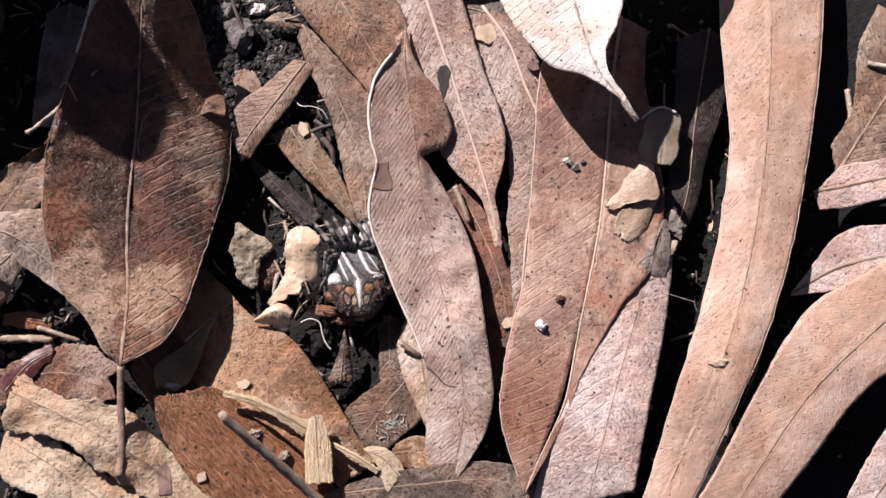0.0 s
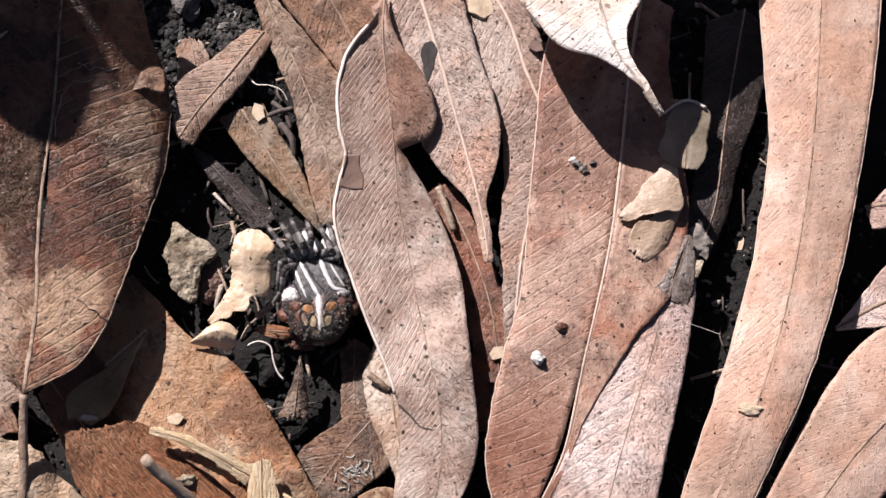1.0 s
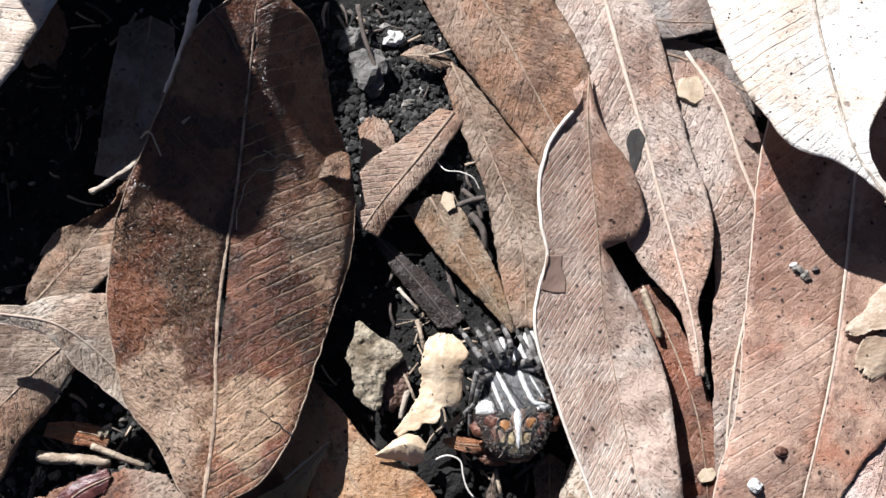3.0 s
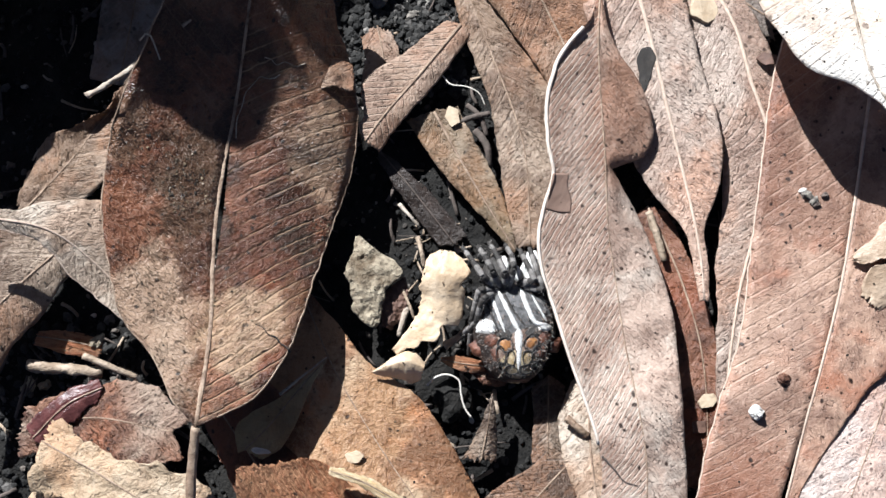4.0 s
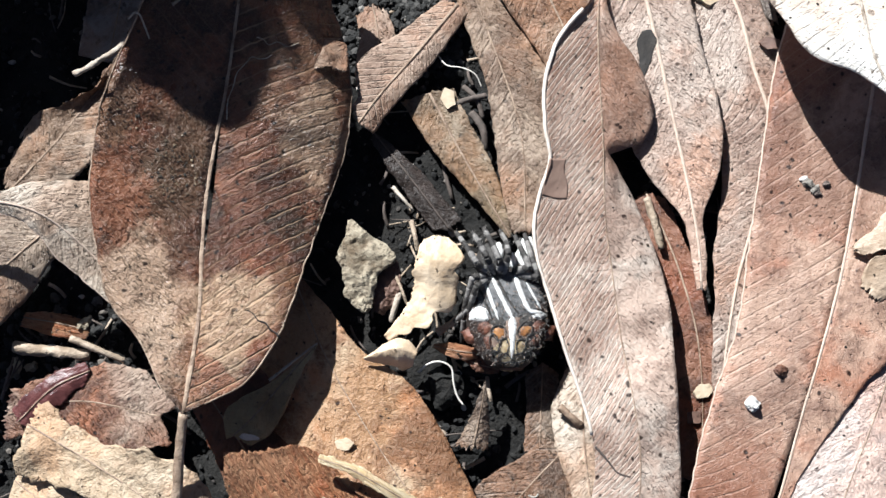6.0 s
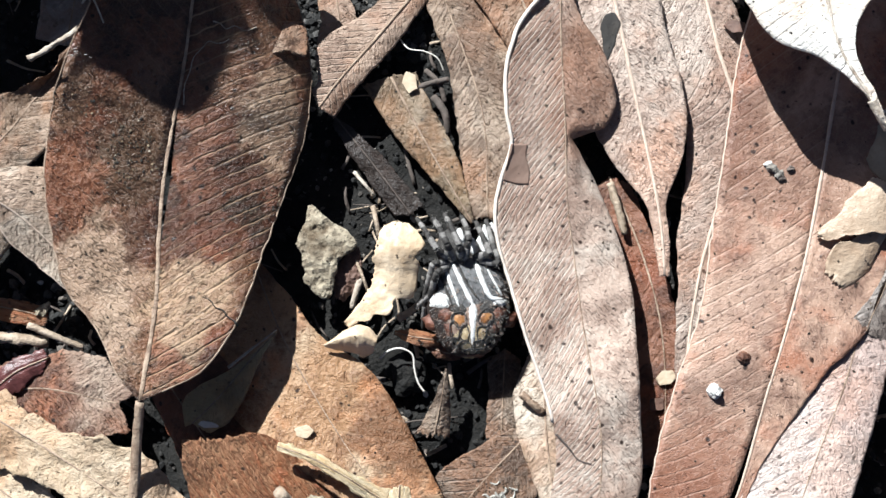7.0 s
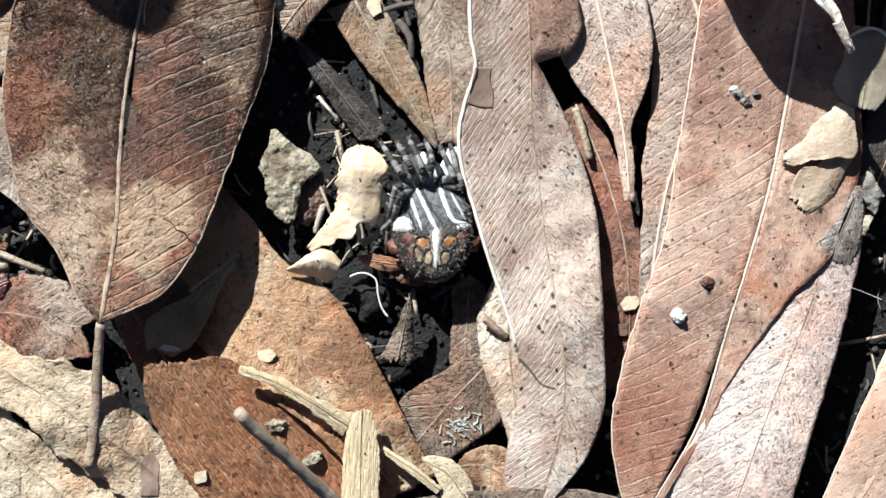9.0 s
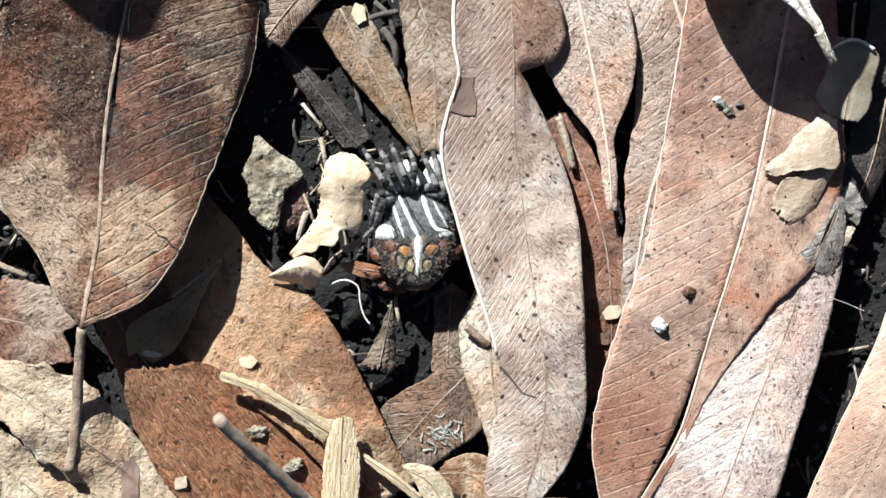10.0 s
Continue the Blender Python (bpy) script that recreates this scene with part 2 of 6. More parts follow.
M_CREAM = leaf_material("cream_leaf", (0.43, 0.315, 0.205), (0.55, 0.445, 0.325), (0.27, 0.175, 0.105), (0.62, 0.54, 0.44), 3.6, 0.8, 0.15, 0.4, 0.5, 0.4, relief=1.5, fibres=0.08, cells=0.05)
M_CENTRE = leaf_material("wavy_leaf", (0.27, 0.15, 0.098), (0.515, 0.43, 0.36), (0.12, 0.058, 0.036), (0.64, 0.54, 0.45), 1.05, 1.2, 0.5, 0.4, 0.4, 0.95, relief=0.75, weak=0.12, bleach=(1.6, 5.2), groove=0.28, fibres=0.35, cells=0.6)
M_PINK = leaf_material("pinkish_leaf", (0.38, 0.265, 0.205), (0.48, 0.38, 0.315), (0.18, 0.10, 0.07), (0.60, 0.49, 0.42), 2.4, 1.1, 0.3, 0.9, 0.5, 0.8, fibres=0.25, cells=0.7)
M_RIGHT = leaf_material("reddish_leaf", (0.29, 0.135, 0.085), (0.42, 0.27, 0.195), (0.11, 0.052, 0.036), (0.56, 0.41, 0.31), 2.6, 1.05, 0.28, 0.5, 0.6, 1.0, rough=0.45, relief=0.6, weak=0.25, thin=0.95, fibres=0.2, cells=0.35,
                        stains=[(-0.5, 7.7, 0.9, 1.5, (0.23, 0.095, 0.055), 0.7), (-0.6, 2.9, 1.1, 0.8, (0.21, 0.105, 0.068), 0.6), (-0.7, 5.2, 0.5, 1.2, (0.40, 0.265, 0.195), 0.5)])
M_BLUSH = leaf_material("blush_leaf", (0.52, 0.385, 0.335), (0.62, 0.51, 0.455), (0.26, 0.165, 0.13), (0.70, 0.60, 0.54), 3.0, 1.2, 0.15, 0.9, 0.4, 0.7, fibres=0.2, cells=0.45)
M_STRAP = leaf_material("strap_leaf", (0.45, 0.30, 0.22), (0.55, 0.40, 0.315), (0.27, 0.15, 0.10), (0.60, 0.46, 0.37), 2.0, 1.6, 0.06, 0.2, 0.35, 0.3, relief=0.5, fibres=0.3, cells=0.15)
M_WHITE = leaf_material("bleached_leaf", (0.66, 0.60, 0.53), (0.76, 0.72, 0.66), (0.42, 0.32, 0.25), (0.34, 0.26, 0.20), 1.6, 0.4, 0.42, 0.3, 0.5, 0.7, relief=0.6, thin=0.92, fibres=0.2, cells=0.2)
M_TOP = leaf_material("cracked_brown_leaf", (0.245, 0.15, 0.093), (0.32, 0.215, 0.15), (0.095, 0.048, 0.027), (0.42, 0.31, 0.22), 2.6, 1.0, 0.25, 0.7, 0.7, 0.7, fibres=0.25, cells=0.7)
M_OLIVE = leaf_material("olive_tan_leaf", (0.21, 0.145, 0.085), (0.27, 0.20, 0.135), (0.075, 0.046, 0.025), (0.38, 0.30, 0.215), 2.6, 1.0, 0.2, 0.5, 0.75, 0.8, fibres=0.25, cells=0.5)
M_VEINED = leaf_material("veined_leaf", (0.29, 0.185, 0.125), (0.36, 0.255, 0.19), (0.15, 0.08, 0.05), (0.54, 0.42, 0.33), 1.3, 1.0, 0.6, 0.7, 0.45, 0.5, fibres=0.3, cells=0.6)
M_RED = leaf_material("russet_leaf", (0.155, 0.062, 0.034), (0.20, 0.092, 0.054), (0.055, 0.022, 0.013), (0.30, 0.17, 0.11), 3.0, 1.0, 0.15, 0.4, 0.8, 0.9, fibres=0.2, cells=0.4)
M_CREAMTAN = leaf_material("straw_leaf", (0.54, 0.40, 0.235), (0.63, 0.51, 0.34), (0.28, 0.18, 0.10), (0.66, 0.55, 0.40), 1.6, 1.0, 0.15, 0.3, 0.3, 0.4, streaks=0.2, fibres=0.1, cells=0.1)
M_GREYTAN = leaf_material("grey_tan_leaf", (0.185, 0.122, 0.084), (0.28, 0.21, 0.155), (0.06, 0.038, 0.027), (0.46, 0.39, 0.33), 2.0, 1.0, 0.25, 0.7, 0.75, 0.95, relief=1.3, fibres=0.3, cells=0.9)
M_STRAW = leaf_material("straw_strip", (0.57, 0.42, 0.225), (0.65, 0.51, 0.31), (0.32, 0.20, 0.10), (0.76, 0.64, 0.45), 3.0, 0.3, 0.0, 0.05, 0.25, 0.3, streaks=0.8, relief=0.45, fibres=0.0, cells=0.0)
M_SPECKLED = leaf_material("speckled_brown_leaf", (0.25, 0.125, 0.078), (0.36, 0.265, 0.20), (0.09, 0.038, 0.024), (0.46, 0.36, 0.28), 2.4, 1.0, 0.15, 0.6, 0.9, 1.0, relief=1.4, fibres=0.3, cells=0.9)
M_GREYLEAF = leaf_material("grey_leaf", (0.22, 0.178, 0.152), (0.30, 0.255, 0.225), (0.10, 0.072, 0.058), (0.42, 0.37, 0.33), 2.2, 1.0, 0.2, 0.6, 0.6, 0.7, fibres=0.25, cells=0.5)
# dry leaf in deep shade, the shade put into its colour
M_SHADEDLEAF = leaf_material("shade_darkened_leaf", (0.03, 0.021, 0.017), (0.055, 0.039, 0.033), (0.012, 0.009, 0.008), (0.09, 0.066, 0.053), 2.2, 1.0, 0.2, 0.4, 0.6, 0.6, fibres=0.25, cells=0.5)
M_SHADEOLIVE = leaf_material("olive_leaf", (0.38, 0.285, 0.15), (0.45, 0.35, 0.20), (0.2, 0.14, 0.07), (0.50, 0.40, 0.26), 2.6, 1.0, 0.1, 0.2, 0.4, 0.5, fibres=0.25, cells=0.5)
M_RIB = plain_material("midrib", (0.19, 0.12, 0.078), (0.41, 0.30, 0.215), 480.0, 0.6, 0.0006, spots=0.5)
M_RIB_PALE = plain_material("pale_midrib", (0.48, 0.35, 0.27), (0.58, 0.46, 0.37), 900.0, 0.6, 0.0002, spots=0.2)
M_RIB_GREY = plain_material("bleached_midrib", (0.24, 0.18, 0.13), (0.60, 0.52, 0.44), 700.0, 0.6, 0.0004, spots=0.6)
# pale rolled margins, with sun caught on the edge put into the colour
M_RIM = plain_material("sunlit_pale_margin", (0.60, 0.50, 0.42), (0.72, 0.63, 0.55), 900.0, 0.5, 0.0001, spots=0.1)
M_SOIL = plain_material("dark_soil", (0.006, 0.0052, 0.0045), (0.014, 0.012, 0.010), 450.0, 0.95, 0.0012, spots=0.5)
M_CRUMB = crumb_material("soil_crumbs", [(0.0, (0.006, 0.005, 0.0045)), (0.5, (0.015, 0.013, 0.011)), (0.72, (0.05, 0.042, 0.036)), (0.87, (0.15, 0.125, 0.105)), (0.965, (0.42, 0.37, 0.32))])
M_TWIG = plain_material("dry_twig", (0.25, 0.18, 0.12), (0.46, 0.36, 0.27), 420.0, 0.75, 0.0008, spots=0.4)
M_TWIG_PALE = plain_material("pale_twig", (0.32, 0.25, 0.19), (0.52, 0.45, 0.37), 420.0, 0.7, 0.0006, spots=0.5)
M_TWIG_DARK = plain_material("dark_twig", (0.07, 0.055, 0.045), (0.13, 0.10, 0.085), 500.0, 0.85, 0.0004)
M_ROOT = plain_material("pale_rootlet", (0.66, 0.60, 0.52), (0.74, 0.69, 0.62), 800.0, 0.6, 0.0001, spots=0.05)
M_PETAL = plain_material("peach_petal", (0.53, 0.375, 0.235), (0.67, 0.53, 0.38), 260.0, 0.45, 0.0003, dark=(0.22, 0.12, 0.06), spots=0.3)
M_CHUNK = plain_material("weathered_bark", (0.12, 0.085, 0.052), (0.46, 0.39, 0.285), 420.0, 0.95, 0.0018, spots=1.0)
M_CHALK = plain_material("chalk_white", (0.56, 0.53, 0.49), (0.68, 0.66, 0.62), 700.0, 0.8, 0.0003, spots=0.05)
M_STONE = plain_material("grey_stone", (0.09, 0.078, 0.066), (0.33, 0.295, 0.255), 600.0, 0.85, 0.0006, spots=0.6)
M_CHIP = plain_material("buff_chip", (0.44, 0.33, 0.22), (0.52, 0.42, 0.30), 500.0, 0.7, 0.0002, spots=0.1)
M_CLOD = plain_material("grey_soil", (0.10, 0.092, 0.085), (0.20, 0.185, 0.17), 500.0, 0.95, 0.001, spots=0.6)
M_CLODS = crumb_material("grey_clods", [(0.0, (0.012, 0.011, 0.010)), (0.4, (0.028, 0.026, 0.024)), (0.72, (0.065, 0.06, 0.055)), (0.92, (0.14, 0.128, 0.118)), (0.985, (0.34, 0.31, 0.28))])
# shade put into the colour of flat patches laid on leaves
M_FLAT = plain_material("painted_shadow_brown", (0.185, 0.113, 0.084), (0.225, 0.148, 0.112), 300.0, 0.75, 0.0001, spots=0.1)
M_WET = plain_material("wet_red_leaf", (0.055, 0.018, 0.018), (0.15, 0.055, 0.05), 350.0, 0.3, 0.0004, spots=0.5)
M_CRUST = crumb_material("leaf_crust", [(0.0, (0.018, 0.013, 0.008)), (0.45, (0.06, 0.042, 0.024)), (0.75, (0.15, 0.105, 0.062)), (0.93, (0.26, 0.19, 0.12)), (0.985, (0.40, 0.33, 0.25))])
# near-black for a painted shadow patch and for a leaf crack
M_BLACK = plain_material("shadow_and_crack_black", (0.012, 0.010, 0.009), (0.03, 0.024, 0.02), 600.0, 0.8, 0.0002)
M_LICHEN = plain_material("pale_lichen", (0.32, 0.29, 0.25), (0.60, 0.57, 0.51), 700.0, 0.9, 0.0004, spots=0.4)
M_STICK = plain_material("dry_stick", (0.30, 0.215, 0.145), (0.42, 0.33, 0.25), 700.0, 0.8, 0.0003, spots=0.3)
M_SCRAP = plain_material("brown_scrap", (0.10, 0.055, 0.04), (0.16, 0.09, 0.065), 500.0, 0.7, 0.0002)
M_SMOOTHCREAM = plain_material("smooth_cream_leaf", (0.345, 0.24, 0.16), (0.46, 0.35, 0.255), 220.0, 0.5, 0.0005, dark=(0.16, 0.10, 0.055), spots=0.35)
# greyer, darker copy of the cream leaf colour, with shade put in
M_SHADEDCREAM = plain_material("shaded_cream_leaf", (0.20, 0.16, 0.11), (0.33, 0.27, 0.20), 220.0, 0.6, 0.0003, spots=0.2)
M_LOG = plain_material("shade_stub_bark", (0.15, 0.115, 0.09), (0.25, 0.20, 0.16), 60.0, 0.9, 0.003)


# ---- shape helpers ----
def link_mesh(name, verts, faces, material, parent=None, uvs=None, label="", smooth=True):
    me = bpy.data.meshes.new(name)
    me.from_pydata([tuple(float(c) * MM for c in v) for v in verts], [], faces)
    if uvs is not None:
        layer = me.uv_layers.new(name="UVMap")
        index = np.empty(len(me.loops), dtype=np.int32)
        me.loops.foreach_get("vertex_index", index)
        layer.data.foreach_set("uv", np.asarray(uvs, dtype=np.float32)[index].ravel())
    if smooth:
        me.polygons.foreach_set("use_smooth", np.ones(len(me.polygons), dtype=bool))
    me.materials.append(material)
    me.validate()
    ob = new(name, me)
    ob.parent = parent
    if label:
        ob["label"] = label
    return ob


def spline(points, at):
    """Smooth curve through points (any number of columns) at the parameters 0..1, straight beyond its ends."""
    p = np.asarray(points, float)
    key = np.r_[0, np.cumsum(np.linalg.norm(np.diff(p[:, :2], axis=0), axis=1))]
    key /= key[-1]
    return through_keys(key, p, at)


def through_keys(key, p, at):
    slope = np.gradient(p, key, axis=0) if len(p) > 2 else np.repeat((p[1:] - p[:1]) / (key[1] - key[0]), 2, 0)
    at = np.asarray(at, float)
    i = np.clip(np.searchsorted(key, at) - 1, 0, len(key) - 2)
    h = (key[i + 1] - key[i])[:, None]
    u = np.clip((at - key[i])[:, None] / h, 0, 1)
    out = ((2 * u**3 - 3 * u**2 + 1) * p[i] + (u**3 - 2 * u**2 + u) * h * slope[i]
           + (3 * u**2 - 2 * u**3) * p[i + 1] + (u**3 - u**2) * h * slope[i + 1])
    over = np.where(at < 0, at, np.where(at > 1, at - 1, 0))[:, None]
    end = np.where((at < 0)[:, None], slope[0], slope[-1])
    return out + over * end


def profile(edge, at):
    """Edge profile (along, out, up): outline by monotone steps between the given stations."""
    e = np.asarray(edge, float)
    key = e[:, 0].copy()
    for i in range(1, len(key)):
        key[i] = max(key[i], key[i - 1] + 1e-3)
    lin = np.stack([np.interp(at, key, e[:, c]) for c in (1, 2)], 1)
    if len(key) > 2:
        cur = through_keys((key - key[0]) / (key[-1] - key[0]), e[:, 1:], (np.asarray(at) - key[0]) / (key[-1] - key[0]))
        lin = 0.25 * lin + 0.75 * cur
    lin[:, 0] = np.maximum(lin[:, 0], 0.02)
    return lin, key[0], key[-1]


def wavy(x, y, z=0.0):
    return noise.noise(Vector((x, y, z)))


def tube_mesh(points, r0, r1, sides=7, rough=0.12, seed=0.0, steps=None, flat=1.0):
    """A tapered, slightly uneven rod along a smooth curve."""
    steps = steps or max(6, 4 * len(points))
    c = spline(points, np.linspace(0, 1, steps)) if len(points) > 1 else np.asarray(points)
    verts, faces = [], []
    tan = np.gradient(c, axis=0)
    for i, (p, t) in enumerate(zip(c, tan)):
        t = Vector(t).normalized()
        a = t.cross(Vector((0.0, 0.0, 1.0)))
        a = a.normalized() if a.length > 1e-4 else Vector((1, 0, 0))
        b = a.cross(t)
        r = r0 + (r1 - r0) * i / (steps - 1)
        for s in range(sides):
            g = 2 * math.pi * s / sides
            w = r * (1 + rough * wavy(i * 0.7 + seed, s * 1.3, seed))
            verts.append(Vector(p) + a * (math.cos(g) * w) + b * (math.sin(g) * w * flat))
    for i in range(steps - 1):
        for s in range(sides):
            s2 = (s + 1) % sides
            faces.append((i * sides + s, i * sides + s2, (i + 1) * sides + s2, (i + 1) * sides + s))
    faces.append(tuple(reversed(range(sides))))
    faces.append(tuple(range((steps - 1) * sides, steps * sides)))
    return verts, faces


leaf_count = [0]


def leaf(name, material, label, rib, left, right, stalk=None, split=None, rib_r=0.4, wave=0.4, torn=(0.0, 0.0), thick=0.28,
         nu=64, stalk_r=None, rib_material=None, category="leaf",
         rims="", rim_r=0.14, rim_span=(0.0, 1.0), rim_material=None, crease=0.12, crag=0.0, ragged=1.0, stalk_flat=0.9, lying=False):
    """A dry leaf in mm. rib: its midrib from base to tip; left and right: edge profiles (along, out, up) seen from base to tip;
    split: a crack along the midrib (from, to, width); torn: raggedness of the two ends; wave: unevenness of the blade;
    rims: which sides have a rolled pale margin, over rim_span of the edge."""
    leaf_count[0] += 1
    seed = leaf_count[0] * 3.7
    root = new(name)
    tagged(root, label, category, "leaves of the litter" if category == "leaf" else "")
    length = float(np.linalg.norm(np.diff(np.asarray(rib)[:, :2], axis=0), axis=1).sum())
    nv = 12
    verts, uvs, faces = [], [], []
    u = np.linspace(0, 1, nu + 1)
    for side, edge in ((1, left), (-1, right)):
        e = np.asarray(edge, float)
        s0, s1 = e[:, 0].min(), e[:, 0].max()
        se = s0 + u * (s1 - s0)
        prof, _, _ = profile(edge, se)
        first = len(verts)
        for j in range(nv + 1):
            v = j / nv
            s = u + v * (se - u)
            jag0 = torn[0] * wavy(j * 0.9 * side, seed, 1.0) / length
            jag1 = torn[1] * wavy(j * 0.9 * side, seed, 7.0) / length
            s = s + jag0 * (1 - u) ** 8 + jag1 * u ** 8
            c = spline(rib, s)
            ahead = spline(rib, s + 0.004) - spline(rib, s - 0.004)
            nx, ny = -ahead[:, 1], ahead[:, 0]
            ln = np.hypot(nx, ny) + 1e-9
            gap = np.zeros(nu + 1)
            if split:
                mid = (split[0] + split[1]) / 2
                gap = split[2] * 0.5 * np.clip(1 - np.abs(u - mid) / ((split[1] - split[0]) / 2), 0, 1) ** 0.6
            for i in range(nu + 1):
                w = prof[i, 0]
                if j == nv:
                    w += ragged * (0.22 * wavy(se[i] * length * 0.55, seed, side) + 0.14 * wavy(se[i] * length * 1.9, seed, side) + 0.06 * wavy(se[i] * length * 5.0, seed, side))
                d = max(gap[i] * (1 - v) + w * v, 0.01)
                x, y = c[i, 0] + side * nx[i] / ln[i] * d, c[i, 1] + side * ny[i] / ln[i] * d
                z = c[i, 2] + prof[i, 1] * (0.35 * v + 0.65 * v * v)
                z += wave * (0.9 * wavy(x * 0.11, y * 0.11, seed) + 0.45 * wavy(x * 0.3, y * 0.3, seed)) * min(1.0, 0.3 + v)
                z += 0.10 * wave * wavy(x * 0.9, y * 0.9, seed) - crease * max(0.0, 1 - abs(v - 0.12) / 0.12)
                if crag:
                    z += crag * (wavy(x * 0.8, y * 0.8, seed) + 0.7 * wavy(x * 1.9, y * 1.9, seed) + 0.4 * wavy(x * 4, y * 4, seed))
                if lying:
                    z = resting(x, y, z) + 0.1
                verts.append((x, y, z))
                uvs.append((side * d * 0.1, s[i] * length * 0.1))
        size = (nv + 1) * (nu + 1)
        for j in range(nv + 1):
            for i in range(nu + 1):
                x, y, z = verts[first + j * (nu + 1) + i]
                verts.append((x, y, z - thick))
                uvs.append(uvs[first + j * (nu + 1) + i])

        def at(j, i, low=0):
            return first + low * size + j * (nu + 1) + i

        for j in range(nv):
            for i in range(nu):
                q = (at(j, i), at(j, i + 1), at(j + 1, i + 1), at(j + 1, i))
                b = (at(j, i, 1), at(j + 1, i, 1), at(j + 1, i + 1, 1), at(j, i + 1, 1))
                faces += [q[::-1], b[::-1]] if side > 0 else [q, b]
        ring = ([(0, i) for i in range(nu)] if split else []) + [(j, nu) for j in range(nv)] + [(nv, i) for i in range(nu, 0, -1)] + [(j, 0) for j in range(nv, 0, -1)]
        for a, b in zip(ring, ring[1:] + (ring[:1] if split else [(0, 0)])):
            q = (at(*a), at(*a, 1), at(*b, 1), at(*b))
            faces.append(q[::-1] if side > 0 else q)
    blade = link_mesh("blade", verts, faces, material, root, uvs)
    if not split:  # the two halves are one skin
        bm = bmesh.new()
        bm.from_mesh(blade.data)
        bmesh.ops.remove_doubles(bm, verts=bm.verts, dist=0.00004)
        bm.to_mesh(blade.data)
        bm.free()
    # the midrib follows the middle of the blade
    line = [verts[i] for i in range(0, nu + 1)]
    other = (nv + 1) * (nu + 1) * 2
    share = 0.0 if split else 0.5
    track = [tuple(np.array(line[i]) * (1 - share) + np.array(verts[other + i]) * share - (0, 0, rib_r * 0.1)) for i in range(0, nu + 1, 2)]
    if rib_r > 0.04:
        tv, tf = tube_mesh(track, rib_r * 0.85, max(0.08, rib_r * 0.35), 7, 0.5, seed, len(track), 0.38)
        link_mesh("midrib", tv, tf, rib_material or M_RIB, root)
    # rim tubes paler than the blade, for sun caught on its edge
    for part, first in (("left", 0), ("right", other)):
        if part in rims:
            edge = [Vector(verts[first + nv * (nu + 1) + i]) - Vector((0, 0, thick * 0.3)) for i in range(max(2, int(rim_span[0] * nu)), min(nu - 1, int(rim_span[1] * nu)))]
            tv, tf = tube_mesh(edge, rim_r, rim_r * 0.75, 6, 0.3, seed, len(edge), 1.0)
            link_mesh("margin", tv, tf, rim_material or M_RIB_PALE, root, label="thin pale rolled margin")
    if stalk:
        a, b = stalk_r or (rib_r * 1.1, rib_r * 1.2)
        tv, tf = tube_mesh(stalk, a, b, 9, 0.25, seed, 22, stalk_flat)
        link_mesh("stalk", tv, tf, rib_material or M_RIB, root)
    return root


surface = [None]


def settle():
    """From here on small things find the surface that they lie on."""
    bpy.context.view_layer.update()
    surface[0] = bpy.context.evaluated_depsgraph_get()


def resting(x, y, z):
    """The height of what lies under (x, y), or z where that is far off."""
    hit, place, _, _, _, _ = scene.ray_cast(surface[0], Vector((x, y, 50.0)) * MM, Vector((0, 0, -1)))
    return place.z / MM if hit and abs(place.z / MM - z) < 7 else z


def twig(name, material, label, category, points, r0, r1, knots=0.3, lying=False):
    leaf_count[0] += 1
    if lying:
        points = [tuple(p) for p in spline(points, np.linspace(0, 1, 14))]
        points = [(x, y, resting(x, y, z) + 0.5 * r0) for x, y, z in points]
    v, f = tube_mesh(points, r0, r1, 8, knots, leaf_count[0] * 1.7, max(10, 5 * len(points)))
    return tagged(link_mesh(name, v, f, material), label, category)


def lump(size, seed, cuts=2, rough=0.25):
    """An uneven pebble-like body of the given half sizes."""
    bm = bmesh.new()
    bmesh.ops.create_icosphere(bm, subdivisions=cuts, radius=1.0)
    verts = []
    for v in bm.verts:
        c = v.co * (1 + rough * noise.noise(v.co * 1.3 + Vector((seed, 0, 0))) + 0.5 * rough * noise.noise(v.co * 3.1 + Vector((0, seed, 0))))
        verts.append((c.x * size[0], c.y * size[1], c.z * size[2]))
    faces = [tuple(x.index for x in f.verts) for f in bm.faces]
    bm.free()
    return verts, faces


def chip(name, material, label, category, place, size, turn=0.0, tilt=(0.0, 0.0), cuts=3, rough=0.5):
    """A small loose flake or grain resting at a place, sizes in mm."""
    leaf_count[0] += 1
    place = (place[0], place[1], resting(*place) + 0.32 * size[2])
    if size[2] < 0.45 * min(size[0], size[1]):
        rough = min(rough, 0.16)
    v, f = lump([s / 2 for s in size], leaf_count[0] * 2.3, cuts, rough)
    if size[2] < 0.45 * min(size[0], size[1]):  # flakes have flat faces and a sharp broken rim
        corner = 2 * math.pi / (4 + leaf_count[0] % 3)
        flat = []
        for x, y, z in v:
            g = math.atan2(y / size[1], x / size[0]) + leaf_count[0]
            cut = math.cos(corner / 2) / math.cos(g % corner - corner / 2) * 1.15
            flat.append((x * cut, y * cut, max(-size[2] / 2, min(size[2] / 2, z * 5)) + 0.25 * math.sin(x * 1.4 + leaf_count[0])))
        v = flat
    m = pose(0, 0, 0, tilt[0], tilt[1], turn)
    v = [Vector(place) + m @ Vector(c) for c in v]
    return tagged(link_mesh(name, v, f, material, smooth=False), label, category)


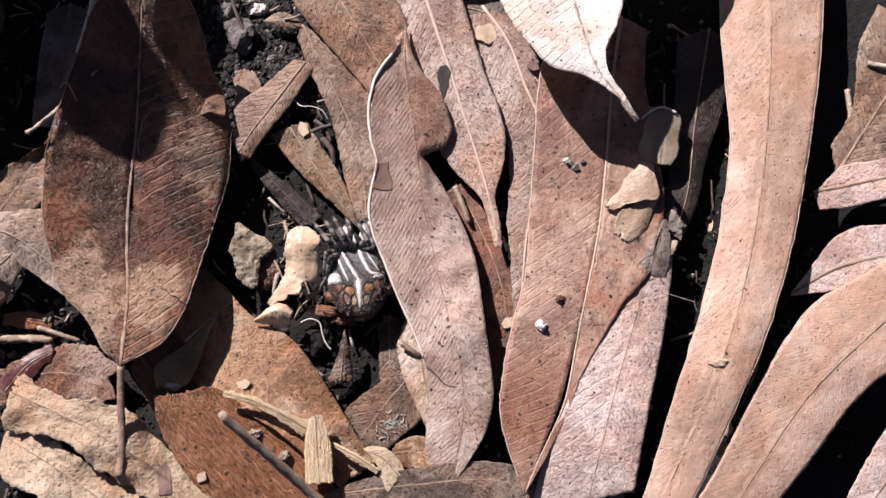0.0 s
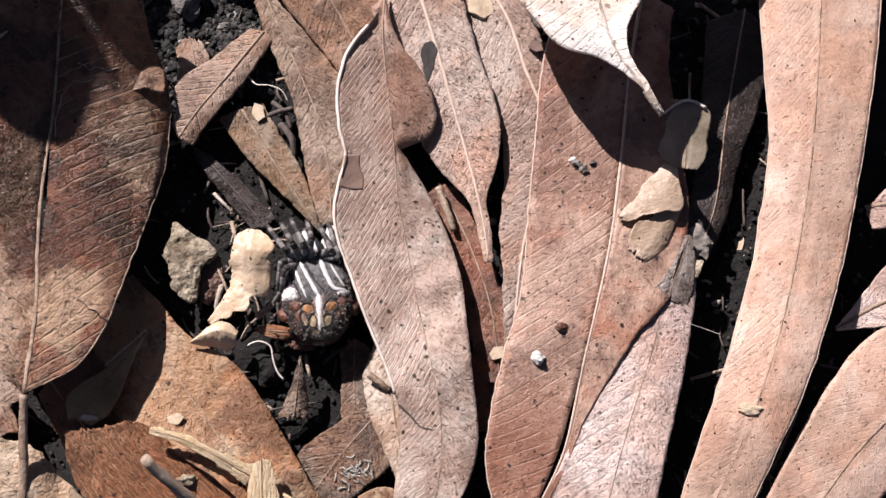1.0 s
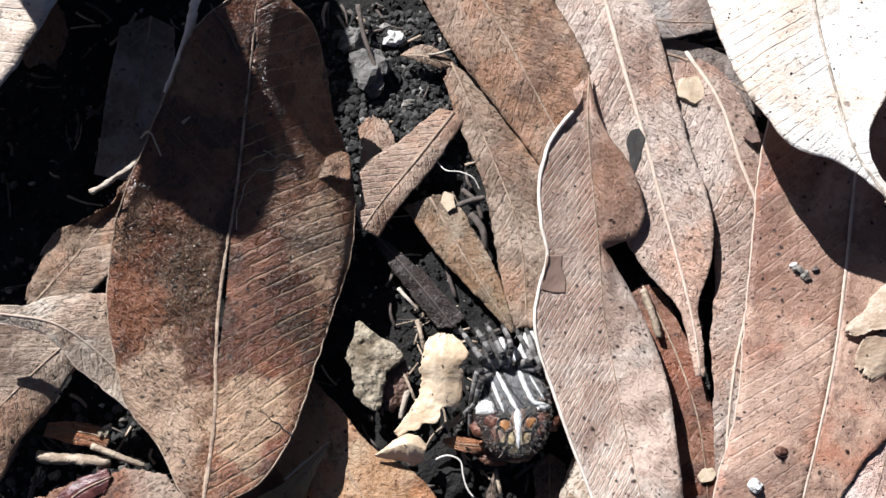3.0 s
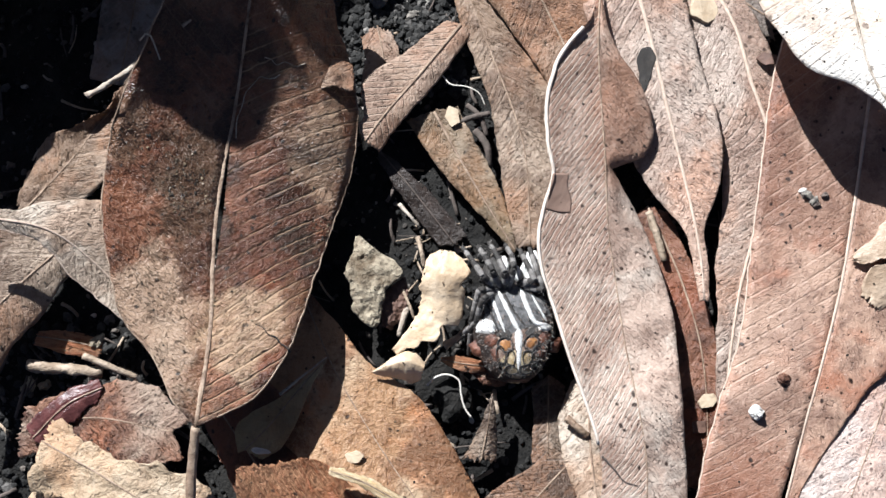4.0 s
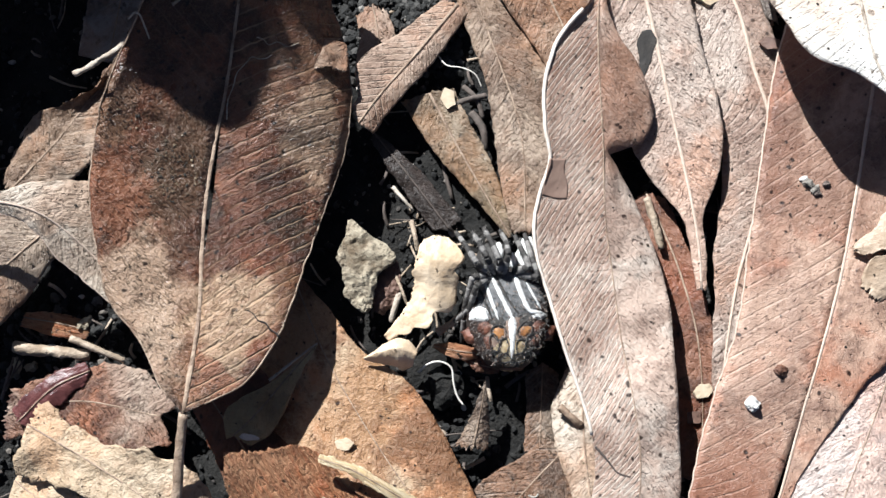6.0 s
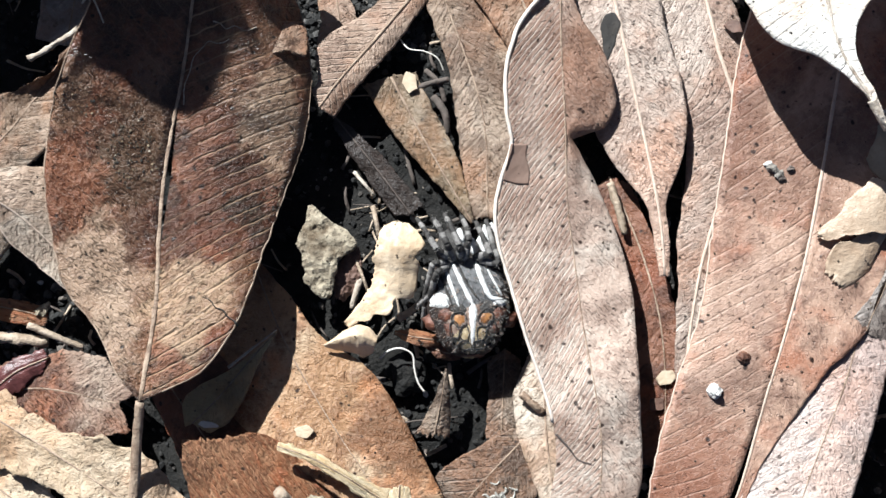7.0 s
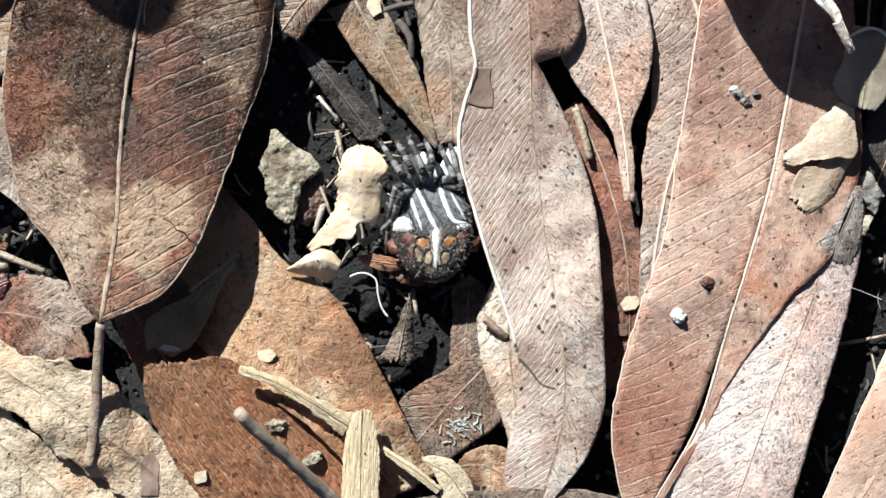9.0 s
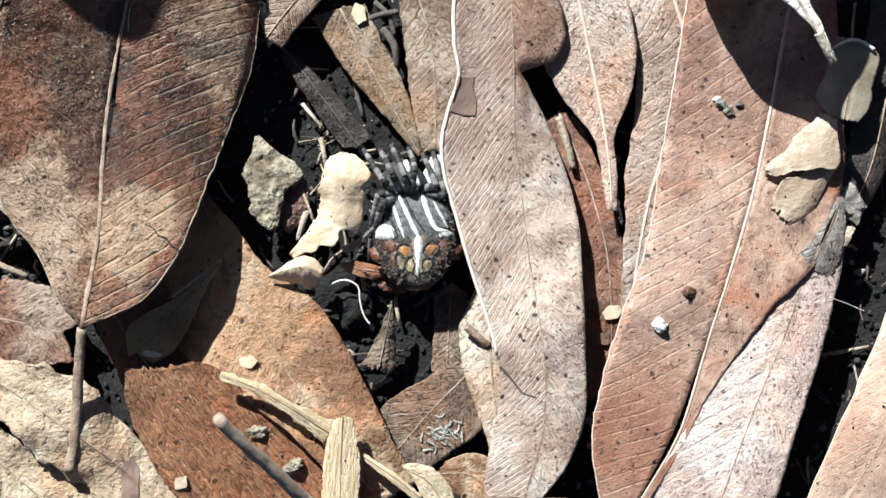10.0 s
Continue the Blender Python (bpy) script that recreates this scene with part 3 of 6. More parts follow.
# ---- the ground ----
def ground_height(x, y):
    near = math.exp(-((x - 10) / 150) ** 2 - (y / 110) ** 2)
    return -3.0 + near * (1.3 * wavy(x * 0.05, y * 0.05) + 0.9 * wavy(x * 0.16, y * 0.16, 3) + 0.45 * wavy(x * 0.5, y * 0.5, 5) + 0.22 * wavy(x * 1.3, y * 1.3, 9))


def ground():
    def axis(lo, hi):
        far = [0.03 * 1.6**i * 1000 for i in range(14)]
        return np.array([lo - d for d in reversed(far)] + list(np.arange(lo, hi + 0.01, 0.9)) + [hi + d for d in far])
    xs, ys = axis(-80, 110), axis(-70, 80)
    verts = [(x, y, ground_height(x, y)) for y in ys for x in xs]
    w = len(xs)
    faces = [(j * w + i, j * w + i + 1, (j + 1) * w + i + 1, (j + 1) * w + i) for j in range(len(ys) - 1) for i in range(w - 1)]
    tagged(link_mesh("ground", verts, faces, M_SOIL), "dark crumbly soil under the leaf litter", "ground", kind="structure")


ground()


# ---- the spider ----
M_SPIDER_WHITE = plain_material("white_spider_hair", (0.66, 0.64, 0.61), (0.74, 0.73, 0.71), 1200.0, 0.7, 0.0002, spots=0.15)
M_SPIDER_BROWN = plain_material("brown_spider_hair", (0.014, 0.009, 0.007), (0.045, 0.024, 0.017), 900.0, 0.7, 0.0003)
M_SPIDER_GREY = plain_material("grey_spider_hair", (0.14, 0.128, 0.118), (0.27, 0.25, 0.235), 1400.0, 0.75, 0.0003, spots=0.5)
M_SPIDER_BAND = plain_material("slate_spider_hair", (0.10, 0.098, 0.10), (0.17, 0.165, 0.165), 1400.0, 0.75, 0.0002)
M_SPIDER_PALE = plain_material("pinkish_spider_hair", (0.16, 0.09, 0.065), (0.36, 0.27, 0.21), 900.0, 0.65, 0.0002, spots=0.4)
M_SPIDER_DARK = plain_material("dark_spider_hair", (0.022, 0.019, 0.017), (0.06, 0.053, 0.048), 1400.0, 0.7, 0.0003)
M_SPIDER_RED = plain_material("red_brown_spider_skin", (0.06, 0.022, 0.014), (0.19, 0.075, 0.045), 700.0, 0.4, 0.0004)
M_SPIDER_ORANGE = plain_material("orange_spider_mark", (0.24, 0.095, 0.03), (0.42, 0.20, 0.07), 900.0, 0.55, 0.0001, spots=0.2)
M_SPIDER_YELLOW = plain_material("yellow_spider_mark", (0.30, 0.20, 0.09), (0.55, 0.45, 0.29), 1200.0, 0.55, 0.0001, spots=0.2)


def spider(belly, chest, legs):
    """A hunched spider: belly and chest are the middles of its two body halves, legs run from hip to foot."""
    root = tagged(new("spider"), "crouching grey and white spider with an orange-marked abdomen", "spider")
    bx, by, bz = belly
    half = (5.7, 7.2, 4.2)

    def narrow(dy):
        return 1 - 0.05 * max(0.0, -dy - 1.0)

    def skin(dx, dy, out=0.0):
        h = max(0.01, 1 - abs(dx / half[0]) ** 3 - abs(dy / half[1]) ** 3)
        return Vector((bx + dx * narrow(dy), by + dy, bz + half[2] * h ** (1 / 3) + out))

    v, f = lump((1, 1, 1), 4.0, 4, 0.0)
    v = [Vector(c) / sum(abs(q) ** 3 for q in c) ** (1 / 3) for c in v]
    v = [Vector((c.x * half[0], c.y * half[1], c.z * half[2])) for c in v]
    link_mesh("abdomen", [Vector(belly) + Vector((c.x * narrow(c.y), c.y, c.z)) for c in v], f, M_SPIDER_BROWN, root, label="brown swollen abdomen")

    def patch(name, material, cx, cy, w, h, out=0.16, label="", lean=0.0):
        """A raised mark with a wavy outline that follows the curve of the abdomen."""
        verts, faces = [skin(cx, cy, out)], []
        rings, around = 5, 30
        for r in range(1, rings + 1):
            for a in range(around):
                g = 2 * math.pi * a / around
                k = r / rings * (1 + 0.35 * wavy(math.cos(g) * 2.3 + cx, math.sin(g) * 2.3 + cy, w) + 0.15 * wavy(math.cos(g) * 6 + cx, math.sin(g) * 6 + cy, w))
                verts.append(skin(cx + math.cos(g) * k * w - lean * math.sin(g) * k * h, cy + math.sin(g) * k * h, out * (1.0 - (r / rings) ** 4 * 1.5)))
        for a in range(around):
            b = (a + 1) % around
            faces.append((0, 1 + a, 1 + b))
            for r in range(rings - 1):
                o = 1 + r * around
                faces.append((o + a, o + around + a, o + around + b, o + b))
        link_mesh(name, verts, faces, material, root, label=label)

    def ribbon(name, material, way, w0, w1, out, label=""):
        """A ragged stripe of hair along a line over the abdomen."""
        steps = 22
        c = spline(way, np.linspace(0, 1, steps))
        tan = np.gradient(c, axis=0)
        verts, faces = [], []
        for i in range(steps):
            u = i / (steps - 1)
            wide = (w0 + (w1 - w0) * u) * min(1.0, 0.35 + 4 * u, 0.35 + 4 * (1 - u))
            side = Vector((-tan[i][1], tan[i][0])).normalized()
            for j, s in enumerate((-1.0, -0.6, 0.0, 0.6, 1.0)):
                k = s * wide * (1 + 0.4 * wavy(i * 0.9, s * 3, w0 * 10 + way[0][0]))
                verts.append(skin(c[i][0] + side.x * k, c[i][1] + side.y * k, out * (1.15 - 1.4 * abs(s) ** 3)))
        for i in range(steps - 1):
            for j in range(4):
                o = i * 5 + j
                faces.append((o, o + 5, o + 6, o + 1))
        link_mesh(name, verts, faces, material, root, label=label)

    patch("saddle", M_SPIDER_BAND, -0.1, 2.7, 5.2, 3.9, 0.16, "slate-grey hairy saddle over the abdomen")
    patch("shoulder", M_SPIDER_WHITE, -4.0, 0.2, 1.5, 1.2, 0.26, "white hairy shoulder patch")
    patch("shoulder", M_SPIDER_WHITE, 3.9, 0.1, 1.2, 0.6, 0.26, "white hairy shoulder patch")
    ribbon("white_line", M_SPIDER_WHITE, [(-3.3, 4.3), (-2.4, 1.8), (-1.5, -0.6)], 0.32, 0.30, 0.3)
    ribbon("white_line", M_SPIDER_WHITE, [(-2.6, 5.6), (-1.2, 2.6), (0.4, -0.5)], 0.30, 0.48, 0.3)
    ribbon("white_line", M_SPIDER_WHITE, [(0.7, 5.4), (1.6, 2.6), (3.0, 0.5), (4.3, 0.5)], 0.50, 0.38, 0.3)
    ribbon("white_line", M_SPIDER_WHITE, [(2.2, 4.4), (3.2, 2.6), (4.2, 0.9)], 0.22, 0.2, 0.3)
    ribbon("grey_line", M_SPIDER_DARK, [(-3.9, 3.4), (-3.2, 1.6), (-2.4, -0.3)], 0.25, 0.2, 0.24)
    ribbon("grey_line", M_SPIDER_DARK, [(-1.6, 4.8), (-0.4, 2.4), (1.2, 0.2)], 0.22, 0.25, 0.24)
    def outline(cx, cy, w, h, wide):
        """An uneven dark line round a mark."""
        ribbon("black_line", M_SPIDER_DARK, [(cx + w * math.cos(g) * (1 + 0.45 * wavy(g * 1.3, cx, cy)), cy + h * math.sin(g) * (1 + 0.35 * wavy(g * 1.7, cy, cx))) for g in (math.pi * k / 6 for k in range(13))], wide, wide * 0.8, 0.33)

    patch("rear_field", M_SPIDER_PALE, 0.4, -2.7, 5.0, 2.6, 0.12, "pinkish pale rear of the abdomen")
    patch("rear_field", M_SPIDER_YELLOW, 0.4, -4.6, 3.4, 2.6, 0.2, "cream and brown rear of the abdomen")
    for dx, dy in ((-1.5, -1.6), (2.2, -1.3)):
        patch("ring_mark", M_SPIDER_DARK, dx, dy + 0.5, 1.15, 1.1, 0.24)
        patch("orange_mark", M_SPIDER_ORANGE, dx - 0.05, dy - 0.7, 0.95, 1.05, 0.27, "orange eye-like spot")
        outline(dx - 0.05, dy - 0.7, 1.0, 1.1, 0.12)
    ribbon("stripe", M_SPIDER_WHITE, [(0.35, -0.2), (0.4, -2.8), (0.45, -5.6)], 0.75, 0.5, 0.30, "white stripe down the middle of the abdomen")
    for dx, dy, w, h in ((-0.85, -4.1, 0.75, 1.0), (1.8, -4.0, 0.75, 1.0), (-2.3, -3.7, 0.7, 1.1), (3.2, -3.4, 0.7, 1.1),
                         (-0.8, -5.7, 1.1, 0.6), (1.7, -5.6, 1.1, 0.6), (0.45, -6.5, 1.4, 0.35), (-2.4, -5.3, 0.5, 0.6), (3.2, -5.1, 0.5, 0.6)):
        outline(dx, dy, w, h, 0.15)
    for dx, dy, w, h in ((-3.4, -1.7, 1.1, 0.9), (4.1, -1.5, 1.0, 0.9), (-3.2, -3.6, 0.7, 1.0), (4.0, -3.3, 0.7, 1.0), (0.5, -7.0, 2.6, 0.3)):
        patch("brown_mark", M_SPIDER_RED, dx, dy, w, h, 0.26)
    # short hairs all over the body
    for name, tone, many in (("fur", M_SPIDER_GREY, 650), ("fur", M_SPIDER_DARK, 900), ("fur", M_SPIDER_PALE, 350)):
        hv, hf = [], []
        for _ in range(many):
            dx, dy = random.uniform(-5.2, 5.2), random.uniform(-6.6, 6.6)
            if abs(dx / half[0]) ** 3 + abs(dy / half[1]) ** 3 > 0.92:
                continue
            root_at = skin(dx, dy, 0.15)
            lean = Vector((random.uniform(-0.35, 0.35) + 0.05 * dx, random.uniform(-0.5, 0.2), random.uniform(0.15, 0.4)))
            side = Vector((lean.y, -lean.x, 0)).normalized() * 0.045
            o = len(hv)
            hv += [root_at + side, root_at - side, root_at + lean]
            hf.append((o, o + 1, o + 2))
        link_mesh(name, hv, hf, tone, root)
    for dx, dy in ((-4.5, -2.6), (4.7, -2.0)):
        v, f = lump((1.7, 1.2, 1.0), dx, 3, 0.4)
        link_mesh("hip", [Vector((bx + dx, by + dy, bz + 1.4)) + Vector(c) for c in v], f, M_SPIDER_RED, root, label="glossy red-brown leg joint")
        patch("orange_mark", M_SPIDER_RED, dx * 0.8, dy + 0.7, 0.9, 0.7, 0.2)
    v, f = lump((2.7, 3.0, 1.9), 9.0, 3, 0.12)
    link_mesh("thorax", [Vector(chest) + Vector(c) for c in v], f, M_SPIDER_DARK, root, label="dark hairy thorax")
    for dx, dy, dz, size in ((4.5, 1.4, -0.6, (1.5, 2.3, 0.9)), (0.5, 1.2, 1.6, (0.7, 1.2, 0.6)), (2.2, 0.2, 1.4, (0.6, 1.0, 0.6))):
        v, f = lump(size, dx, 3, 0.5)
        link_mesh("hair_tuft", [Vector(chest) + Vector((dx, dy, dz)) + Vector(c) for c in v], f, M_SPIDER_WHITE, root, label="tuft of white hair")
    for n, pts in enumerate(legs):
        knots = [Vector(p) for p in pts]
        limb = None
        for s in range(len(knots) - 1):
            a, b = knots[s], knots[s + 1]
            r = 0.5 - 0.07 * s
            for band in range(3):
                p, q = a.lerp(b, band / 3), a.lerp(b, (band + 1) / 3)
                swell = (0.95, 1.02, 0.98)[band]
                tv, tf = tube_mesh([p, p.lerp(q, 0.5) + Vector((0, 0, 0.05)), q], r * swell, r * (1.02, 0.98, 0.85)[band], 8, 0.2, n * 5.0 + s + band, 7)
                tone = (M_SPIDER_GREY, M_SPIDER_GREY, M_SPIDER_DARK)[band] if (s + n) % 2 else (M_SPIDER_DARK, M_SPIDER_GREY, M_SPIDER_DARK)[band]
                piece = link_mesh("leg" if limb is None else "segment", tv, tf, tone, limb or root)
                limb = limb or piece
        # short stiff hairs
        hv, hf = [], []
        for i in range(90):
            s = random.randrange(len(knots) - 1)
            c = knots[s].lerp(knots[s + 1], random.random())
            d = Vector((random.uniform(-1, 1), random.uniform(-1, 1), random.uniform(-0.2, 1))).normalized()
            side = d.orthogonal().normalized() * 0.05
            o = len(hv)
            hv += [c + d * 0.3 + side, c + d * 0.3 - side, c + d * random.uniform(0.7, 1.05)]
            hf.append((o, o + 1, o + 2))
        link_mesh("bristles", hv, hf, M_SPIDER_GREY, limb)
    return root


# ---- the unseen stub added to shade the upper leaves, and the loose crumbs ----
def stub(place):
    x, y = place
    sides, rings, top = 44, 26, 59.0
    verts, faces = [], []
    for i in range(rings):
        for s in range(sides):
            g = 2 * math.pi * s / sides
            r = 19.0 * (1.15 - 0.15 * i / (rings - 1)) * (1 + 0.03 * wavy(math.cos(g) * 2, math.sin(g) * 2, i * 0.12) + 0.03 * wavy(math.cos(g) * 9, math.sin(g) * 9, i * 0.2))
            off = 19.0 * math.cos(g)  # rim slanted to shape the shadow it casts
            rim = top + 1.0 - max(0.0, min(8.4, (off + 2) * 0.62)) - max(0.0, off - 10.5) * 2.5 + 1.2 * wavy(math.cos(g) * 5.0, math.sin(g) * 5.0, 5.0)
            z = -6 + (rim + 6) * i / (rings - 1)
            verts.append((x + r * math.cos(g), y + r * math.sin(g), z))
    for i in range(rings - 1):
        for s in range(sides):
            t = (s + 1) % sides
            faces.append((i * sides + s, i * sides + t, (i + 1) * sides + t, (i + 1) * sides + s))
    verts.append((x, y, top - 5))
    for s in range(sides):
        faces.append(((rings - 1) * sides + s, (rings - 1) * sides + (s + 1) % sides, len(verts) - 1))
    tagged(link_mesh("branch_stub", verts, faces, M_LOG), "unseen upright stub added to shade the upper leaves", "branch")


def grains(name, label, count, area, sizes, material, height, flat=0.7, seed=1):
    """Many loose grains as one mesh; height gives the surface under (x, y), or None."""
    rnd = random.Random(seed)
    base = lump((1, 1, 1), 1.0, 1, 0.0)
    verts, faces = [], []
    for _ in range(count):
        x, y = rnd.uniform(area[0], area[1]), rnd.uniform(area[2], area[3])
        z = height(x, y)
        if z is None:
            continue
        r = sizes[0] + (sizes[1] - sizes[0]) * rnd.random() ** 3
        turn = Euler((rnd.uniform(0, 6), rnd.uniform(0, 6), rnd.uniform(0, 6))).to_matrix()
        sx, sy, sz = r * rnd.uniform(0.7, 1.3), r * rnd.uniform(0.6, 1.1), r * rnd.uniform(0.5, 0.9)
        o = len(verts)
        for c in base[0]:
            k = rnd.uniform(0.75, 1.2)
            p = turn @ Vector((c[0] * sx * k, c[1] * sy * k, c[2] * sz * k))
            verts.append((x + p.x, y + p.y, z + p.z * flat + r * 0.25))
        faces += [tuple(i + o for i in q) for q in base[1]]
    tagged(link_mesh(name, verts, faces, material, smooth=False), label, "crumbs", kind="stuff")


def splinters(name, label, count, area, material, seed):
    """Bits of stalk, bark and root lying on the soil, as one mesh."""
    rnd = random.Random(seed)
    verts, faces = [], []
    for n in range(count):
        x, y = rnd.uniform(area[0], area[1]), rnd.uniform(area[2], area[3])
        z = ground_height(x, y) + rnd.uniform(0.2, 0.9)
        g, ln = rnd.uniform(0, 6.3), rnd.uniform(0.5, 3.2)
        d = Vector((math.cos(g), math.sin(g), rnd.uniform(-0.25, 0.35))) * ln
        bend = Vector((rnd.uniform(-0.4, 0.4), rnd.uniform(-0.4, 0.4), rnd.uniform(0, 0.4)))
        p = Vector((x, y, z))
        r = rnd.uniform(0.1, 0.34)
        tv, tf = tube_mesh([p - d, p + bend, p + d], r, r * rnd.uniform(0.5, 1.0), 5, 0.25, n * 1.1, 6, rnd.uniform(0.4, 1.0))
        o = len(verts)
        verts += tv
        faces += [tuple(i + o for i in q) for q in tf]
    tagged(link_mesh(name, verts, faces, material), label, "debris", kind="stuff")


def litter():
    bpy.context.view_layer.update()
    graph = bpy.context.evaluated_depsgraph_get()

    def on_leaf(x, y):
        hit, place, normal, _, ob, _ = scene.ray_cast(graph, Vector((x, y, 60.0)) * MM, Vector((0, 0, -1)))
        if not hit or ob.name.split(".")[0] != "blade" or abs(normal.z) < 0.75:
            return None
        return place.z / MM

    grains("leaf_dust", "dark specks and crumbs scattered on the dry leaves", 2200, (-62, 100, -48, 52), (0.04, 0.24), M_CRUST, on_leaf, 0.4, 3)
    def patch_of(cx, cy, rx, ry):
        return lambda x, y: on_leaf(x, y) if ((x - cx) / rx) ** 2 + ((y - cy) / ry) ** 2 < 0.4 + 0.6 * abs(wavy(x * 0.5, y * 0.5, 2.0)) else None

    for cx, cy, rx, ry, many in CRUSTS:
        grains("leaf_crust", "crusty dark and grey crumbs stuck on a decaying leaf", many, (cx - rx, cx + rx, cy - ry, cy + ry), (0.06, 0.27), M_CRUST, patch_of(cx, cy, rx, ry), 0.4, int(cx * 10) % 97)
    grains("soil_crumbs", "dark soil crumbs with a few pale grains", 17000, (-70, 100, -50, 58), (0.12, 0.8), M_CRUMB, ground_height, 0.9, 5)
    grains("grey_soil_crumbs", "grey crumbly clods of dry soil", 6500, (-16, 5, 24, 50), (0.1, 0.95), M_CLODS, ground_height, 0.9, 6)
    grains("grey_soil_crumbs", "grey gritty soil between leaf ends", 500, (39, 60, -58.3, -46.6), (0.25, 1.4), M_CLODS, ground_height, 0.9, 16)
    grains("bark_crumbs", "brown and grey crumbs of bark and leaf", 700, (-62, -38, -32, -8), (0.2, 1.1), M_CLODS, ground_height, 0.5, 9)
    splinters("bark_splinters", "dark splinters of stalk and bark on the soil", 420, (-66, 98, -45, 52), M_TWIG_DARK, 7)
    splinters("root_splinters", "small pale and grey bits of root around the spider", 34, THICKET, M_TWIG, 18)
    splinters("straw_splinters", "pale bits of stalk on the soil", 170, (-66, 98, -45, 52), M_TWIG, 8)


# ---- leaves ----
leaf('leaf', M_BIG, 'large dark brown dry leaf with a split along its midrib',
     rib=[(-30.3, -23.8, 12.0), (-28.9, -12.4, 11.2), (-28.6, -3.4, 10.6), (-27.0, 12.3, 11.0), (-25.1, 23.1, 14.0), (-23.0, 35.3, 19.0), (-21.4, 47.0, 22.0)],
     left=[(0, 0, 0), (0.027, 2.4, -0.4), (0.122, 7.3, -0.1), (0.178, 10.9, 0), (0.278, 13.5, 1.0), (0.386, 15.1, 2.5), (0.479, 15.2, 3.1), (0.574, 13.8, 4.7), (0.664, 11.5, 5.9), (0.766, 9.3, 5.0), (0.875, 7.2, 3.3), (1.0, 0, 0)],
     right=[(0, 0, 0), (0.055, 5.9, 0), (0.131, 9.6, -0.1), (0.19, 11.4, -0.5), (0.3, 13.2, -2.6), (0.412, 14.8, -5.1), (0.541, 16.1, -6.6), (0.60, 16.0, -7.4), (0.65, 15.4, -9.8), (0.742, 13.2, -14.0), (0.812, 10.3, -14.0), (0.907, 8.3, -11.0), (0.949, 6.8, -6.0), (1.0, 0, 0)],
     stalk=[(-30.3, -23.8, 11.9), (-31.1, -29.4, 9.0), (-32.0, -37.6, 5.8), (-32.8, -42.4, 4.8)], split=(0.26, 0.55, 0.9), rib_r=0.42, stalk_flat=0.55, stalk_r=(0.62, 0.72), wave=0.9, thick=0.35, nu=90, rims='left right', rim_material=M_RIB)
leaf('leaf', M_PALE, 'pale tan dry leaf tucked under the large brown leaf',
     rib=[(-62.0, 3.5, 14.5), (-56.1, 3.0, 14.0), (-50.0, 1.8, 12.6), (-44.0, -2.6, 9.6), (-37.5, -10.5, 7.2)],
     left=[(0, 0.4, 0), (0.13, 1.0, 0.2), (0.28, 1.8, 0), (0.40, 4.4, -1.0), (0.53, 7.6, -1.8), (0.75, 7.0, -1.2), (1.0, 2.7, 0)],
     right=[(0, 0.5, 0), (0.13, 0.9, -0.5), (0.30, 1.5, -0.6), (0.457, 2.3, -0.2), (0.62, 3.3, 0.2), (0.80, 2.8, 0.6), (0.95, 1.6, 0.8), (1.08, 1.0, 0.6)], rib_r=0.2, wave=0.7, rims='right', rim_r=0.12, rim_material=M_RIB_PALE, rib_material=M_RIB_PALE)
leaf('leaf', M_TAN, 'crumpled tan leaf lying in the litter',
     rib=[(-56.6, 5.6, 2.0), (-50.1, 12.0, 4.0), (-43.1, 20.5, 5.0), (-37.8, 25.3, 5.0)],
     left=[(0.028, 2.0, -0.2), (0.24, 3.9, -0.4), (0.385, 4.8, -0.1), (0.502, 2.6, 0.6), (0.643, 0.5, 1.2), (0.934, 2.7, 0)],
     right=[(0.011, 5.1, -1.1), (0.277, 4.8, -0.7), (0.476, 6.2, 0.7), (0.811, 6.0, 0)], torn=(1.5, 0.6), wave=1.4, ragged=3.0, rib_r=0.2)
leaf('leaf', M_TAN, 'weathered tan leaf with a thin pale edge',
     rib=[(-48.8, 1.7, 5.0), (-55.2, -4.6, 6.0), (-63.9, -13.7, 6.0)],
     left=[(-0.008, 3.6, -2.0), (0.15, 3.2, -1.4), (0.49, 4.7, -2.0), (0.774, 5.0, -2.0), (1.0, 6.6, -2.0), (1.3, 7.4, -3.0)],
     right=[(0.112, 8.0, -1.3), (0.326, 8.9, 0.2), (0.707, 8.8, 0), (0.999, 8.8, 0)], wave=0.8, rib_r=0.2)
leaf('leaf', M_ORANGE, 'broad orange-tan leaf with a pointed upper end',
     rib=[(-17.5, -5.5, 1.0), (-13.5, -15.0, 2.2), (-7.0, -26.0, 3.4), (0, -36.0, 3.4), (7.5, -46.0, 1.0)],
     left=[(0, 0.8, 0.3), (0.027, 1.3, 0.3), (0.106, 2.8, 0), (0.284, 4.9, -0.4), (0.396, 7.6, -1.0), (0.547, 8.4, -1.3), (0.72, 7.5, -1.3), (0.897, 6.1, -1.0), (1.02, 5.5, -0.3)],
     right=[(0, 2.0, 0), (0.05, 5.9, 0), (0.196, 9.5, -1.0), (0.345, 10.8, -0.8), (0.497, 7.8, 0.6), (0.678, 4.3, 1.6), (1.0, 2.2, 1.0)], wave=0.5, rib_r=0.1, torn=(0.2, 0.5), ragged=0.6)
